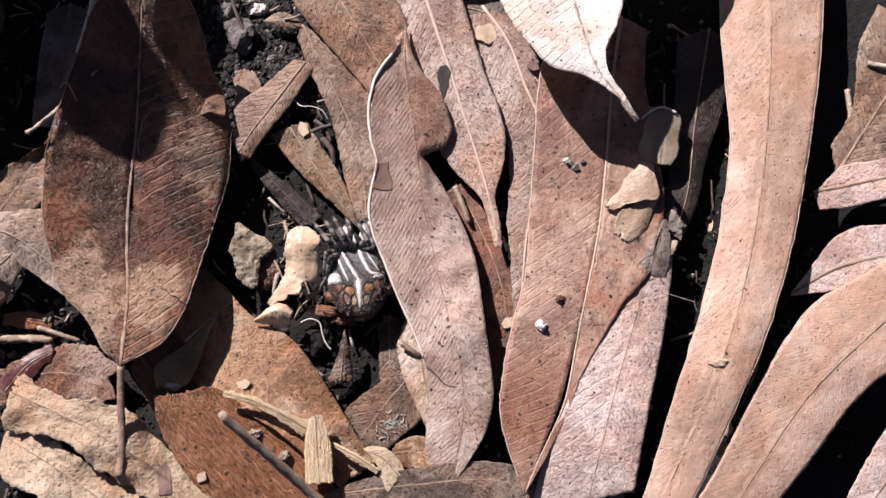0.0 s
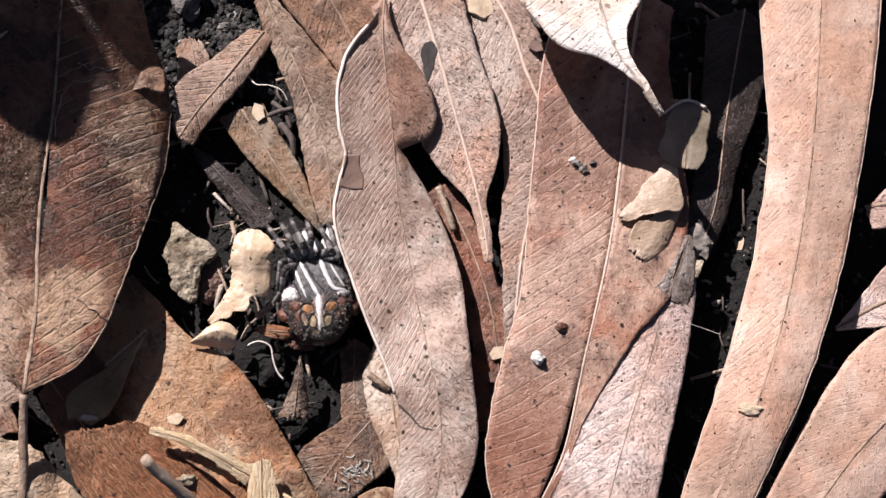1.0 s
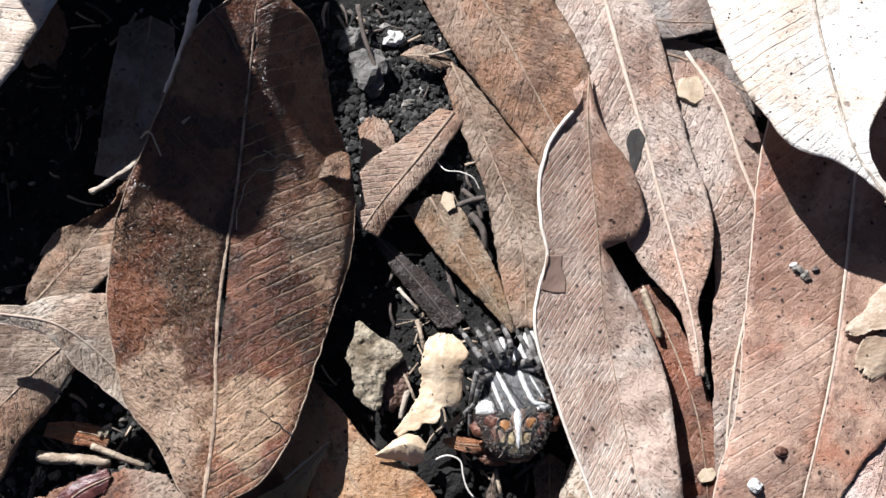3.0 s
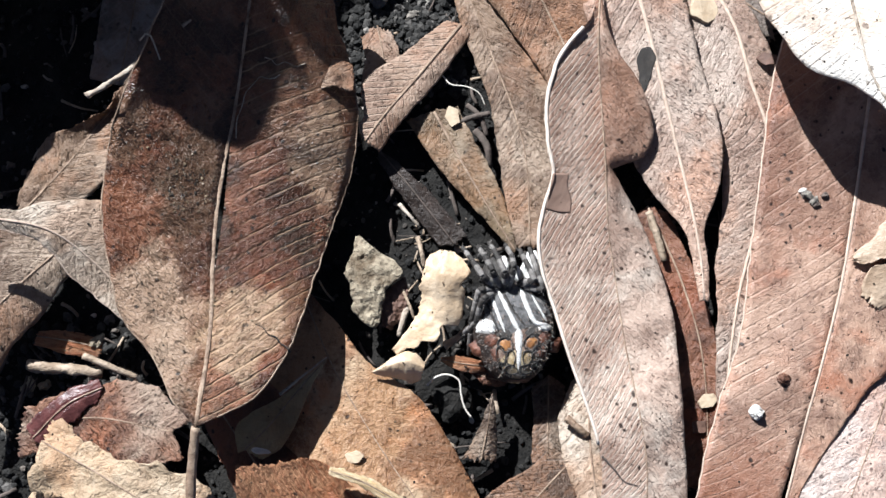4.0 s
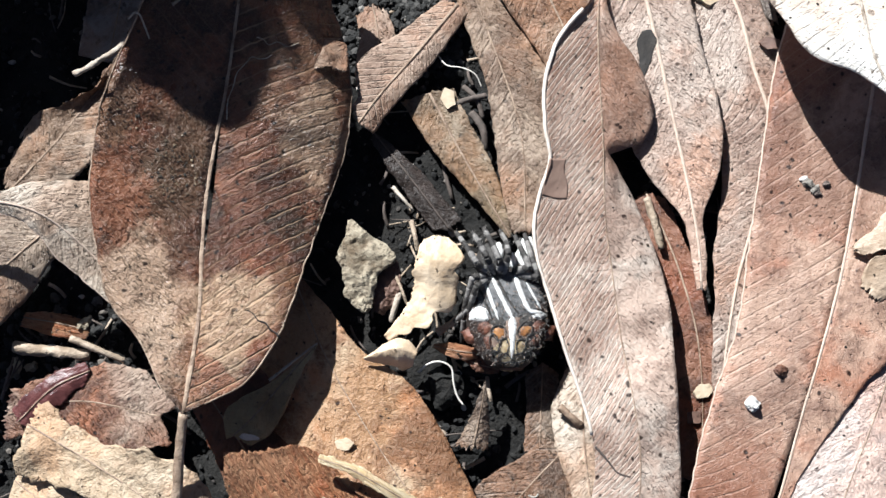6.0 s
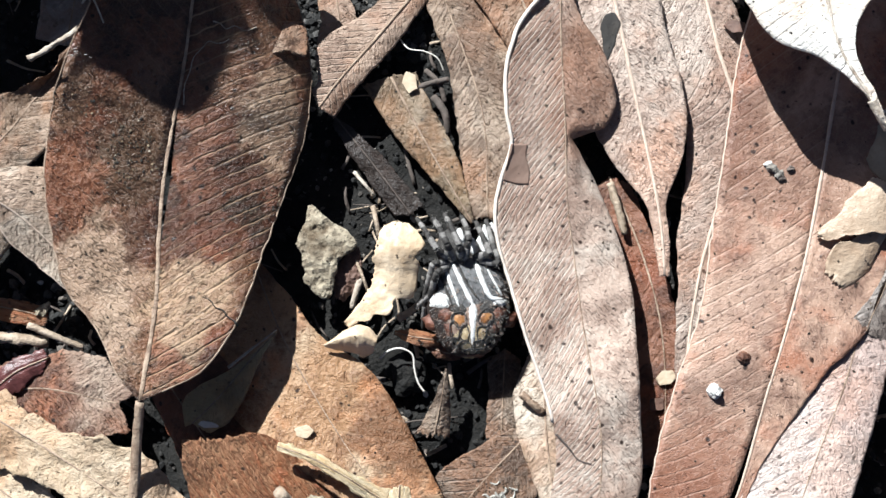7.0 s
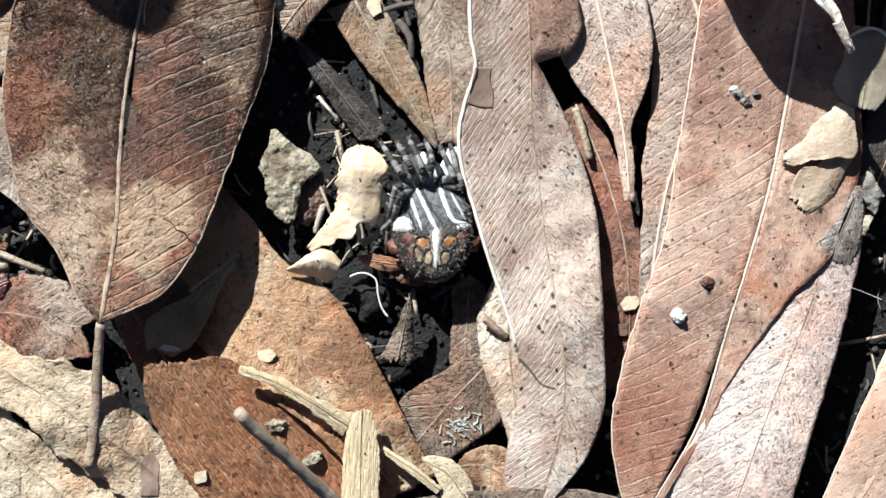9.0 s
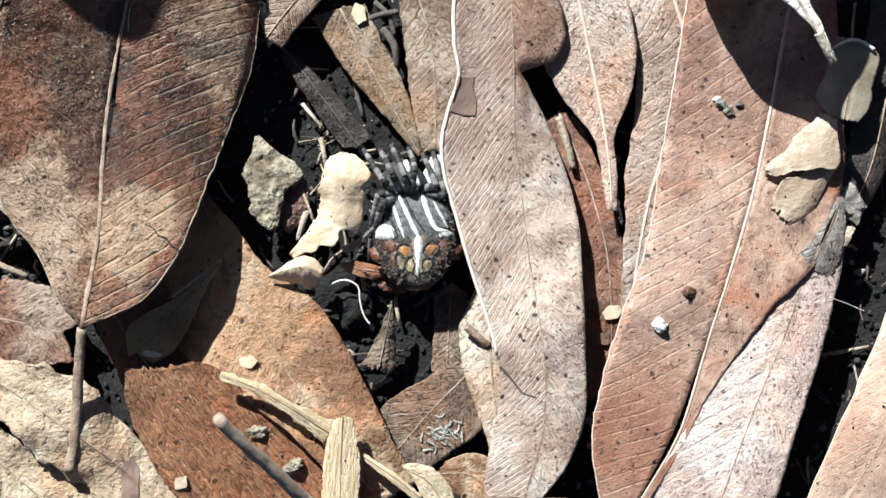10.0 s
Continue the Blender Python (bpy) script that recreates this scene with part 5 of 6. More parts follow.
leaf('leaf', M_SPECKLED, 'mottled tan leaf corner beside deep shade',
     rib=[(-57.7, 51.9, 11.0), (-54.6, 44.3, 11.0), (-53.5, 39.3, 10.0)],
     left=[(0.259, 3.8, 0), (0.789, 4.3, 0.4), (1.1, 1.5, 0)],
     right=[(-0.034, 4.4, -1.0), (0.573, 4.7, -1.0), (1.0, 2.2, -0.5)], wave=0.6, rib_r=0.15, torn=(0.3, 0.6), ragged=2.5)
leaf('leaf', M_RED, 'narrow russet leaf with a serrated insect-eaten edge',
     rib=[(30.9, 7.4, -1.0), (34.9, -2.4, 0), (37.5, -11.9, 0.5), (38.3, -22.7, 0.5), (37.8, -32.0, 0)],
     left=[(0.044, 2.3, -0.2), (0.315, 2.1, 0.4), (0.507, 2.2, 0.5), (0.737, 2.1, 0.5), (0.996, 3.1, -0)],
     right=[(0.014, 2.9, -0.1), (0.276, 3.4, -0.5), (0.534, 3.7, -0.5), (0.815, 3.7, -0.4), (1.0, 3.4, 0)], wave=0.3, rib_r=0.2, torn=(0.5, 0.3))
leaf('leaf', M_PALE, 'pale tan leaf with fine veins and an insect hole',
     rib=[(21.9, -15.6, 0.5), (22.0, -27.0, 1.5), (23.3, -37.5, 2.0), (24.6, -46.4, 2.0)],
     left=[(0.024, 3.8, -0.1), (0.481, 4.2, -0.7), (0.825, 3.8, -1.0), (1.0, 3.1, -1.0)],
     right=[(0.062, 2.4, -0.7), (0.23, 4.2, -0.6), (0.369, 3.9, -0.7), (0.541, 2.7, -0.8), (0.681, 1.7, -1.0), (0.902, 1.1, -1.0)], wave=0.3, rib_r=0.2, torn=(0.4, 0.3))
leaf('leaf', M_GREYTAN, 'greyish brown leaf dusted with pale crumbs',
     rib=[(19.9, -27.8, 0), (13.9, -34.0, 0.5), (9.5, -39.3, 0)],
     left=[(0.239, 5.9, -0.2), (0.36, 6.7, -0.3), (0.683, 5.8, -0.4), (1.1, 4.5, -0.5)],
     right=[(0.064, 2.1, 0.2), (0.444, 3.9, -0.1), (0.751, 5.3, -0.3), (1.0, 4.8, 0)], wave=0.4, rib_r=0.15, torn=(0.3, 0.4))
leaf('leaf', M_SHADEOLIVE, 'olive-brown pointed leaf scrap curled in the shade',
     rib=[(-13.9, -14.5, 5.4), (-17.4, -18.4, 4.8), (-22.2, -24.1, 4.0), (-24.9, -26.8, 4.2)],
     left=[(0, 0.05, 0), (0.25, 1.0, -0.1), (0.5, 2.2, -0.3), (0.8, 3.2, -0.3), (0.95, 2.6, 0.2)],
     right=[(0, 0.05, 0), (0.3, 0.4, 0), (0.5, 1.4, 0), (0.75, 3.0, 0), (0.95, 2.8, 0), (1.05, 0.3, 0.4)], wave=0.25, rib_r=0.08, torn=(0, 0.2), ragged=0.5)
leaf('leaf', M_STRAW, 'straw-coloured flat strip of bark',
     rib=[(2.5, -34.5, 6.0), (2.4, -39.1, 5.6), (2.4, -46.4, 5.0)],
     left=[(0.023, 1.5, -0.4), (0.378, 2.4, -0.2), (0.999, 2.5, -0.2)],
     right=[(0.042, 1.3, -0.4), (0.328, 2.1, -0.3), (1.0, 2.4, -0.2)], wave=0.2, rib_r=0.1, torn=(0.4, 0.4))
leaf('leaf', M_CREAMTAN, 'cream leaf corner resting on an orange leaf',
     rib=[(10.6, -41.3, 3.2), (13.6, -42.7, 3.5), (16.3, -46.4, 3.0)],
     left=[(-0.058, 0.4, -0.2), (0.179, 1.3, -0.1), (0.736, 1.9, -0.2), (1.1, 1.2, 0)],
     right=[(0.094, 0.3, -0.3), (0.574, 2.2, -0.4), (1.1, 3.1, 0)], wave=0.2, rib_r=0.1, torn=(0.3, 0.3))
leaf('leaf', M_ORANGE, 'orange-brown leaf corner beside a dark hollow',
     rib=[(14.8, -42.1, 1.5), (19.3, -42.1, 1.5), (23.9, -46.5, 1.0)],
     left=[(0.138, 1.6, -0.3), (0.413, 3.0, 0), (0.809, 3.2, -0.2)],
     right=[(0.14, 2.3, -0.5), (0.705, 4.2, -0.3), (1.1, 4.8, 0)], wave=0.3, rib_r=0.1, torn=(0.5, 0.4))
leaf('leaf', M_STRAW, 'narrow curled yellow strip along a leaf edge',
     rib=[(-13.4, -29.4, 7.5), (-9.2, -30.8, 7.6), (-4.7, -33.2, 7.0), (0.9, -36.8, 5.0)],
     left=[(0.006, 0.6, 0.1), (0.259, 0.7, -0.4), (0.525, 0.8, -0.5), (0.779, 1.0, -0.5), (0.963, 1.6, -0.6)],
     right=[(0.013, 0.5, 0.1), (0.316, 0.6, -0.3), (0.668, 0.9, -0), (1.0, 1.6, -0.2)], wave=0.15, rib_r=0.1, ragged=1.5)
leaf('leaf', M_STRAW, 'thin pale curled sliver beside the straw-coloured strip',
     rib=[(5.0, -39.6, 4.2), (8.8, -42.0, 4.2), (12.9, -45.1, 3.6)],
     left=[(-0.004, 0.3, -0.2), (0.448, 0.5, -0.2), (1.0, 0.4, -0.2)],
     right=[(0.026, 0.4, -0.2), (0.461, 0.7, -0.2), (0.987, 0.7, -0.2)], wave=0.1, rib_r=0.06)
leaf('leaf', M_GREYTAN, 'dark greyish leaf with a curved edge',
     rib=[(1.4, -48.6, 2.0), (17.6, -48.0, 3.0), (35.6, -49.0, 3.0), (45.2, -54.2, 2.0)],
     left=[(0.046, 0.7, -0.1), (0.276, 2.6, 0.2), (0.539, 3.2, 0.5), (0.825, 3.2, 0.3), (0.995, 3.1, -0)],
     right=[(0.024, 8.0, -1.1), (0.398, 9.8, -1.0), (0.857, 10.3, -0.6), (1.1, 4.1, -1.0)], wave=0.4, rib_r=0.2)
leaf('leaf', M_SPECKLED, 'torn brown leaf scrap in the lower litter',
     rib=[(-56.2, -24.3, 0), (-46.6, -22.4, 1.5), (-34.9, -24.3, 2.0)],
     left=[(0.059, 2.9, -0.2), (0.369, 3.9, -0.2), (0.803, 5.5, -0.3), (1.1, 1.8, 0)],
     right=[(-0.023, 3.0, 0), (0.304, 4.4, -0), (0.796, 6.1, -0.3), (1.1, 3.4, 0)], wave=0.7, rib_r=0.18, torn=(0.9, 0.5), ragged=2.5)
leaf('leaf', M_TOP, 'small flap of dry leaf along a crack',
     rib=[(-15.7, 22.8, 8.6), (-13.2, 24.3, 7.4), (-10.5, 24.2, 5.6)],
     left=[(0.067, 0.7, -0.2), (0.507, 1.9, -0.4), (0.682, 2.3, -0.4), (0.93, 1.5, -0.4)],
     right=[(-0.046, 1.1, 0), (0.337, 1.8, 0.1), (1.0, 2.0, 0.6)], wave=0.2, rib_r=0.04, torn=(0.4, 0.3), ragged=2.0, crease=0.0)
leaf('petal', M_PETAL, 'curled peach-coloured dry petal with a torn lower strip',
     rib=[(2.3, 0.1, 5.2), (1.8, -3.2, 6.2), (1.5, -6.6, 5.2), (-0.5, -10.2, 4.6), (-4.8, -13.6, 3.4)],
     left=[(0, 1.0, -0.1), (0.05, 2.4, -0.2), (0.12, 3.3, -0.3), (0.17, 3.4, -0.5), (0.24, 3.0, -0.6), (0.29, 2.5, -0.6), (0.32, 3.0, -0.9), (0.40, 3.1, -1.2), (0.475, 3.5, -1.3), (0.54, 3.1, -1.3), (0.57, 1.9, -0.6), (0.60, 1.7, -0.1), (0.66, 2.2, 0.1), (0.71, 2.1, 0.1), (0.76, 1.0, 0), (0.82, 1.2, 0), (0.89, 0.7, 0), (1.0, 0.6, -0.1)],
     right=[(0, 1.0, -0.1), (0.05, 2.2, -0.2), (0.10, 2.6, -0.3), (0.16, 2.5, -0.3), (0.224, 2.8, -0.4), (0.31, 3.3, -0.5), (0.36, 2.9, -0.4), (0.46, 2.6, -0.3), (0.571, 2.3, -0.3), (0.748, 1.7, -0.2), (0.876, 1.2, -0.2), (1.0, 0.6, -0.1)], wave=0.35, rib_r=0.02, torn=(0.5, 0.5), thick=0.16, crag=0.11, category='petal', rib_material=M_PETAL, crease=0.0, ragged=1.9)
leaf('petal', M_PETAL, 'short peach-coloured petal base curled like a cup',
     rib=[(-7.8, -16.3, 3.6), (-5.3, -15.4, 4.7), (-3.1, -15.0, 5.0), (-0.8, -15.7, 4.2)],
     left=[(0, 0.1, 0), (0.25, 0.5, -0.3), (0.45, 1.0, -0.5), (0.62, 1.5, -0.8), (0.8, 1.4, -1.0), (1.0, 0.6, -0.8)],
     right=[(0, 0.2, -0.2), (0.15, 1.0, -1.2), (0.4, 1.9, -2.0), (0.7, 2.5, -2.3), (0.9, 2.5, -2.3), (1.0, 1.8, -1.6)], wave=0.15, rib_r=0.02, torn=(0.1, 0.2), thick=0.18, crag=0.06, category='petal', rib_material=M_PETAL, crease=0.0, ragged=0.7)
leaf('bark_flake', M_CHUNK, 'lichen-grey angular flake of weathered bark on the soil',
     rib=[(-9.9, 2.6, 2.2), (-8.2, -3.0, 3.2), (-7.8, -10.0, 2.0)],
     left=[(0, 0.2, 0), (0.239, 2.2, -0.4), (0.445, 4.5, -0.9), (0.519, 4.2, -1.0), (0.58, 2.6, -0.6), (0.75, 1.4, -0.4), (0.95, 0.8, -0.3), (1.0, 0.3, -0.3)],
     right=[(0, 0.2, 0), (0.206, 2.0, -0.3), (0.364, 3.5, -0.5), (0.5, 3.1, -0.5), (0.699, 2.7, -0.4), (0.824, 2.8, -0.3), (0.924, 1.4, -0.3), (1.0, 0.4, -0.3)], wave=0.7, rib_r=0.03, torn=(0.2, 0.3), thick=1.0, category='bark', rib_material=M_CHUNK, crease=0.0, crag=0.32, ragged=1.6)
leaf('bark_flake', M_SCRAP, 'brown broken flake under the grey bark flake',
     rib=[(-3.6, -3.0, 1.0), (-4.6, -6.5, 1.4), (-6.0, -10.0, 0.8)],
     left=[(0, 0.3, 0), (0.3, 1.3, -0.3), (0.7, 1.6, -0.5), (1.0, 0.6, -0.5)],
     right=[(0, 0.4, 0), (0.4, 1.8, 0), (0.8, 1.4, 0), (1.0, 0.6, -0.3)], wave=0.6, rib_r=0.05, torn=(0.5, 0.6), thick=0.6, category='bark', rib_material=M_SCRAP, crease=0.0, crag=0.3, ragged=2.2)
leaf('leaf', M_GREYTAN, 'small upright brown leaf stub half in shade',
     rib=[(16.6, -16.4, -1.0), (16.3, -22.6, 0), (16.1, -28.7, 0)],
     left=[(0.111, 2.3, -0.7), (0.488, 2.5, -0.5), (0.865, 2.2, -0.5)],
     right=[(0.136, 2.2, -0.8), (0.513, 2.0, -0.5), (1.0, 2.1, -0.5)], wave=0.3, rib_r=0.1, torn=(0.3, 0.3))
leaf('leaf', M_GREYTAN, 'grey-brown pointed leaf shard lying on the soil',
     rib=[(8.5, -19.2, 3.0), (7.9, -23.4, 2.4), (7.0, -28.2, 1.2)],
     left=[(0, 0.05, 0), (0.25, 0.7, -0.3), (0.5, 1.3, -0.7), (0.95, 2.2, -1.2)],
     right=[(0, 0.05, 0), (0.3, 0.6, -0.3), (0.6, 1.3, -0.5), (0.85, 1.9, -0.7), (1.0, 2.5, -0.8)], wave=0.3, rib_r=0.05, torn=(0, 0.9), ragged=0.8, thick=0.7, crag=0.15)
leaf('leaf', M_RUST, 'small red-brown scrap of leaf among dark crumbs',
     rib=[(-54.4, -11.1, -0.5), (-49.4, -11.9, 0.5), (-45.3, -12.8, 0)],
     left=[(0.025, 0.8, -0), (0.505, 1.4, -0.1), (0.925, 1.2, -0.1)],
     right=[(-0.016, 1.2, 0), (0.577, 1.9, -0.5), (0.979, 1.3, -0.5)], wave=0.3, rib_r=0.1, torn=(0.5, 0.5))
leaf('leaf', M_TAN, 'small triangular leaf scrap on grey soil',
     rib=[(-3.3, 42.5, 0), (0.1, 41.9, 1.0), (4.6, 40.3, 0.5)],
     left=[(0.027, 0.2, -0.1), (0.327, 1.8, -0.1), (0.671, 1.5, -0.1), (0.989, 0.8, -0.5)],
     right=[(0.033, 0.1, -0.1), (0.45, 0.9, -0.5), (0.768, 0.9, -0.4), (0.989, 0.2, -0.5)], wave=0.3, rib_r=0.1, torn=(0.3, 0.5))
leaf('leaf', M_WET, 'wet dark reddish leaf piece among crumbs',
     rib=[(-44.6, -18.3, 2.0), (-48.8, -20.3, 2.2), (-54.1, -25.2, 1.2)],
     left=[(0.104, 1.4, -0.5), (0.469, 2.3, -0.5), (0.955, 2.4, -0.3)],
     right=[(0.009, 0.9, -0), (0.391, 1.6, -0.2), (0.964, 1.7, -0.1)], wave=0.3, rib_r=0.1, torn=(0.4, 0.4), ragged=2.0)
settle()
twig('rootlet', M_ROOT, 'thin white curled rootlet with a swollen tip', 'root', [(-0.4, -18.0, 1.0), (0.8, -16.9, 1.9), (2.6, -16.6, 2.2), (3.9, -17.3, 2.0), (4.3, -19.4, 1.6), (4.9, -21.3, 1.2), (5.7, -22.4, 1.0)], 0.12, 0.14)
chip('seed', M_CHALK, 'white swollen tip of a rootlet', 'root', (5.85, -22.7, 1.2), (0.75, 0.95, 0.6), 30, rough=0.15)
twig('rootlet', M_ROOT, 'fine pale curled root hair', 'root', [(1.7, 26.2, 0), (2.9, 24.6, 0.8), (5.1, 24.2, 1.0), (6.9, 23.3, 1.0), (7.9, 21.5, 0.4)], 0.1, 0.09)
twig('twig', M_TWIG, 'short mottled twig broken at both ends', 'twig', [(-55.1, -15.2, 1.0), (-49.9, -15.8, 1.4), (-44.9, -16.3, 1.0)], 0.8, 0.7, knots=0.5)
twig('twig', M_TWIG, 'thin orange-brown twig on dark crumbs', 'twig', [(-47.3, -14.0, 2.2), (-43.6, -15.5, 2.0), (-40.1, -16.9, 1.2)], 0.5, 0.4)
# pale strand drawn for the sunlit edge of the olive leaf scrap
twig('twig', M_TWIG_PALE, 'thin pale strand standing in for the sunlit edge of the olive scrap', 'twig', [(-20.2, -19.4, 5.2), (-17.0, -16.8, 5.3), (-13.9, -14.4, 5.5)], 0.2, 0.1)
twig('twig', M_TWIG_PALE, 'whitish sunlit splinter beside the large leaf', 'twig', [(-45.4, 19.6, 13.0), (-42.2, 21.0, 14.5), (-39.0, 22.7, 16.0), (-36.8, 24.7, 17.0)], 0.4, 0.28, knots=0.7)
twig('twig', M_STICK, 'dry grey-brown stick with a pale broken end', 'twig', [(-12.1, -34.2, 19.0), (-9.2, -37.5, 16.0), (-5.3, -41.4, 12.0), (-0.5, -46.6, 7.0), (5.3, -53.0, 2.0)], 0.75, 1.0, knots=0.4)
twig('twig', M_TWIG_PALE, 'small white splinter on dark soil', 'twig', [(-4.3, 7.6, -1.0), (-2.9, 5.9, -0.2), (-1.5, 4.4, -0.6)], 0.3, 0.2)
twig('twig', M_TWIG, 'short upright twig fragment', 'twig', [(-1.7, 2.9, -1.0), (-1.1, 0.5, -0.3), (-0.8, -1.3, -1.0)], 0.35, 0.3)
twig('twig', M_TWIG, 'thin brown twig leaning on a petal', 'twig', [(-3.8, -4.7, 1.0), (-2.8, -7.1, 1.8), (-2.1, -8.9, 1.5)], 0.25, 0.2)
twig('twig', M_TWIG_PALE, 'pale tapered splinter of bark', 'twig', [(-3.1, -6.9, 0.5), (-3.8, -9.3, 1.0), (-4.3, -11.2, 0.5)], 0.5, 0.35)
twig('twig', M_TWIG, 'short grey twig lying under the petal', 'twig', [(2.0, -12.6, 1.0), (4.3, -11.1, 1.5), (6.1, -9.5, 1.5)], 0.55, 0.45)
twig('twig', M_TWIG_DARK, 'dark broken twig across the soil', 'twig', [(2.5, 18.3, 0), (5.3, 19.6, 0.6), (8.5, 20.5, 0.3)], 0.5, 0.35)
twig('twig', M_TWIG_DARK, 'dark broken twig in the litter', 'twig', [(5.3, 21.9, -0.5), (7.1, 20.1, 0), (8.1, 17.4, -0.5)], 0.4, 0.35)
twig('twig', M_TWIG_DARK, 'dark bent twig beside the leaf edge', 'twig', [(6.5, 18.2, -0.5), (8.1, 15.7, 0), (8.5, 13.0, -0.8)], 0.6, 0.45)
twig('twig', M_TWIG, 'short orange twig below a leaf notch', 'twig', [(30.7, 6.3, 1.0), (31.7, 3.1, 1.2), (32.8, -0.7, 0.8)], 0.6, 0.5)
twig('twig', M_RIB, 'short reddish-brown twig tucked under a leaf margin', 'twig', [(18.6, -22.4, 2.2), (19.9, -23.6, 2.2), (21.6, -24.9, 1.4)], 0.55, 0.45)
twig('twig', M_TWIG, 'curved grey bark strip in the dark gap', 'twig', [(106.4, 19.1, 0), (106.0, 13.3, 0.5), (104.2, 7.0, 0)], 0.6, 0.35)
twig('twig', M_TWIG_PALE, 'short pale twig beside a dark gap', 'twig', [(110.3, 23.4, 2.0), (113.5, 22.3, 2.4), (119.0, 21.2, 2.0)], 0.5, 0.5)
twig('leaf_vein', M_TWIG_PALE, 'pale torn edge strand on the large leaf', 'leaf fibre', [(-25.9, 14.3, 12.5), (-25.7, 16.9, 13.0), (-25.1, 18.3, 13.3), (-24.5, 20.2, 14.0), (-23.4, 21.4, 14.0), (-22.7, 22.2, 14.0), (-21.2, 22.1, 14.0), (-20.1, 22.8, 13.5)], 0.07, 0.05, knots=1.4, lying=True)
twig('leaf_vein', M_TWIG_PALE, 'pale loose strand on the large leaf', 'leaf fibre', [(-22.0, 24.7, 15.0), (-21.1, 24.5, 15.0), (-20.6, 24.0, 14.6), (-19.4, 24.5, 14.0), (-18.2, 24.1, 14.0), (-16.8, 24.9, 13.4)], 0.07, 0.04, knots=1.4, lying=True)
twig('leaf_vein', M_TWIG_PALE, 'pale fibre at the torn leaf margin', 'leaf fibre', [(-37.2, 25.0, 20.5), (-36.1, 25.8, 21.0), (-35.4, 24.3, 20.6), (-35.1, 23.3, 20.0)], 0.14, 0.1, lying=True)
twig('leaf_shred', M_RIM, 'pale curled edge strip of the large leaf', 'leaf fibre', [(-34.0, 31.0, 21.0), (-32.6, 33.8, 21.5), (-31.4, 36.9, 22.0), (-30.3, 40.5, 22.5), (-29.7, 43.6, 22.5)], 0.35, 0.7, knots=0.5)
# thin brown sheet laid on the leaf in place of a shadow
leaf('shadow_patch', M_FLAT, 'small flat brown patch standing in for a shadow on the wavy leaf',
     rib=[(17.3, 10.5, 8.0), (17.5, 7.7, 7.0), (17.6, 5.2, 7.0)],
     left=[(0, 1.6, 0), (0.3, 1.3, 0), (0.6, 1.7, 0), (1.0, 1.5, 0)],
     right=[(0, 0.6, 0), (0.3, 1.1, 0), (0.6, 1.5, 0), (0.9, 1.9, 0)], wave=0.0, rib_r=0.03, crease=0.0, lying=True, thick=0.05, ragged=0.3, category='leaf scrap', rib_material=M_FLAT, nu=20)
# club-shaped shadow built as a thin black sheet
leaf('bract', M_BLACK, 'flat dark club-shaped stand-in for a shadow on a pinkish leaf',
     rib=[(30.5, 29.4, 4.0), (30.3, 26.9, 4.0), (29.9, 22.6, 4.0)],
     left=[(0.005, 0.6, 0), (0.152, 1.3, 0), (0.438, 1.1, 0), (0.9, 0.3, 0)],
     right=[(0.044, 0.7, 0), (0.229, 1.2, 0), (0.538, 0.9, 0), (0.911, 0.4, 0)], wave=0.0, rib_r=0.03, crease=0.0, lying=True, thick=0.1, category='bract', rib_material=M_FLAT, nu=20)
# rounded shadow on the cream leaf, built as a thin dull sheet
leaf('bract', M_FLAT, 'dull tongue-shaped stand-in for a shadow on the cream leaf',
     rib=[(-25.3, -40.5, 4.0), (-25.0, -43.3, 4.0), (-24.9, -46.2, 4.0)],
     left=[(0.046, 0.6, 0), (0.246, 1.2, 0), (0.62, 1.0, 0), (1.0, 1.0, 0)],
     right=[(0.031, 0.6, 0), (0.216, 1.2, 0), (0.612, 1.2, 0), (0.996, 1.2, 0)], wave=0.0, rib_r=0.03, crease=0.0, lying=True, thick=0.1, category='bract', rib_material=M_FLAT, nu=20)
twig('leaf_vein', M_TWIG_DARK, 'fine dark fold line on the wavy leaf', 'leaf fibre', [(22.9, -27.6, 5.0), (24.5, -29.3, 5.0), (26.0, -31.0, 5.0), (27.6, -31.5, 5.0)], 0.16, 0.07, knots=0.5, lying=True)
twig('leaf_shred', M_RIM, 'pale rim strip on a leaf end coloured grey for shade', 'leaf fibre', [(66.2, 15.2, 5.2), (68.0, 16.4, 5.6), (70.0, 17.0, 5.6), (72.7, 15.8, 5.2)], 0.18, 0.26, knots=0.5)
chip('bark_chip', M_CHIP, 'buff chip of bark on an orange leaf', 'chip', (-10.2, -27.7, 6.3), (2.5, 1.6, 0.5), 10)
chip('bark_chip', M_CHALK, 'thin white chip in shade', 'chip', (-22.7, -26.9, 9.0), (2.6, 0.8, 0.5), -4)
chip('bark_chip', M_CHIP, 'pale curled chip on the strap-shaped leaf', 'chip', (73.6, -31.4, 10.3), (3.4, 1.5, 0.7), -8)
chip('bark_chip', M_CHIP, 'square buff flake of bark on a leaf', 'chip', (39.1, 35.5, 2.8), (4.0, 4.2, 0.6), 20)
chip('seed', M_CHALK, 'small white granule on the reddish leaf', 'granule', (43.9, -21.8, 5.9), (1.9, 1.8, 1.5), 0, rough=0.5)
chip('grit', M_RED, 'small reddish-brown lump on a leaf', 'granule', (47.7, -17.3, 5.8), (1.7, 1.5, 1.0), 0, rough=0.5)
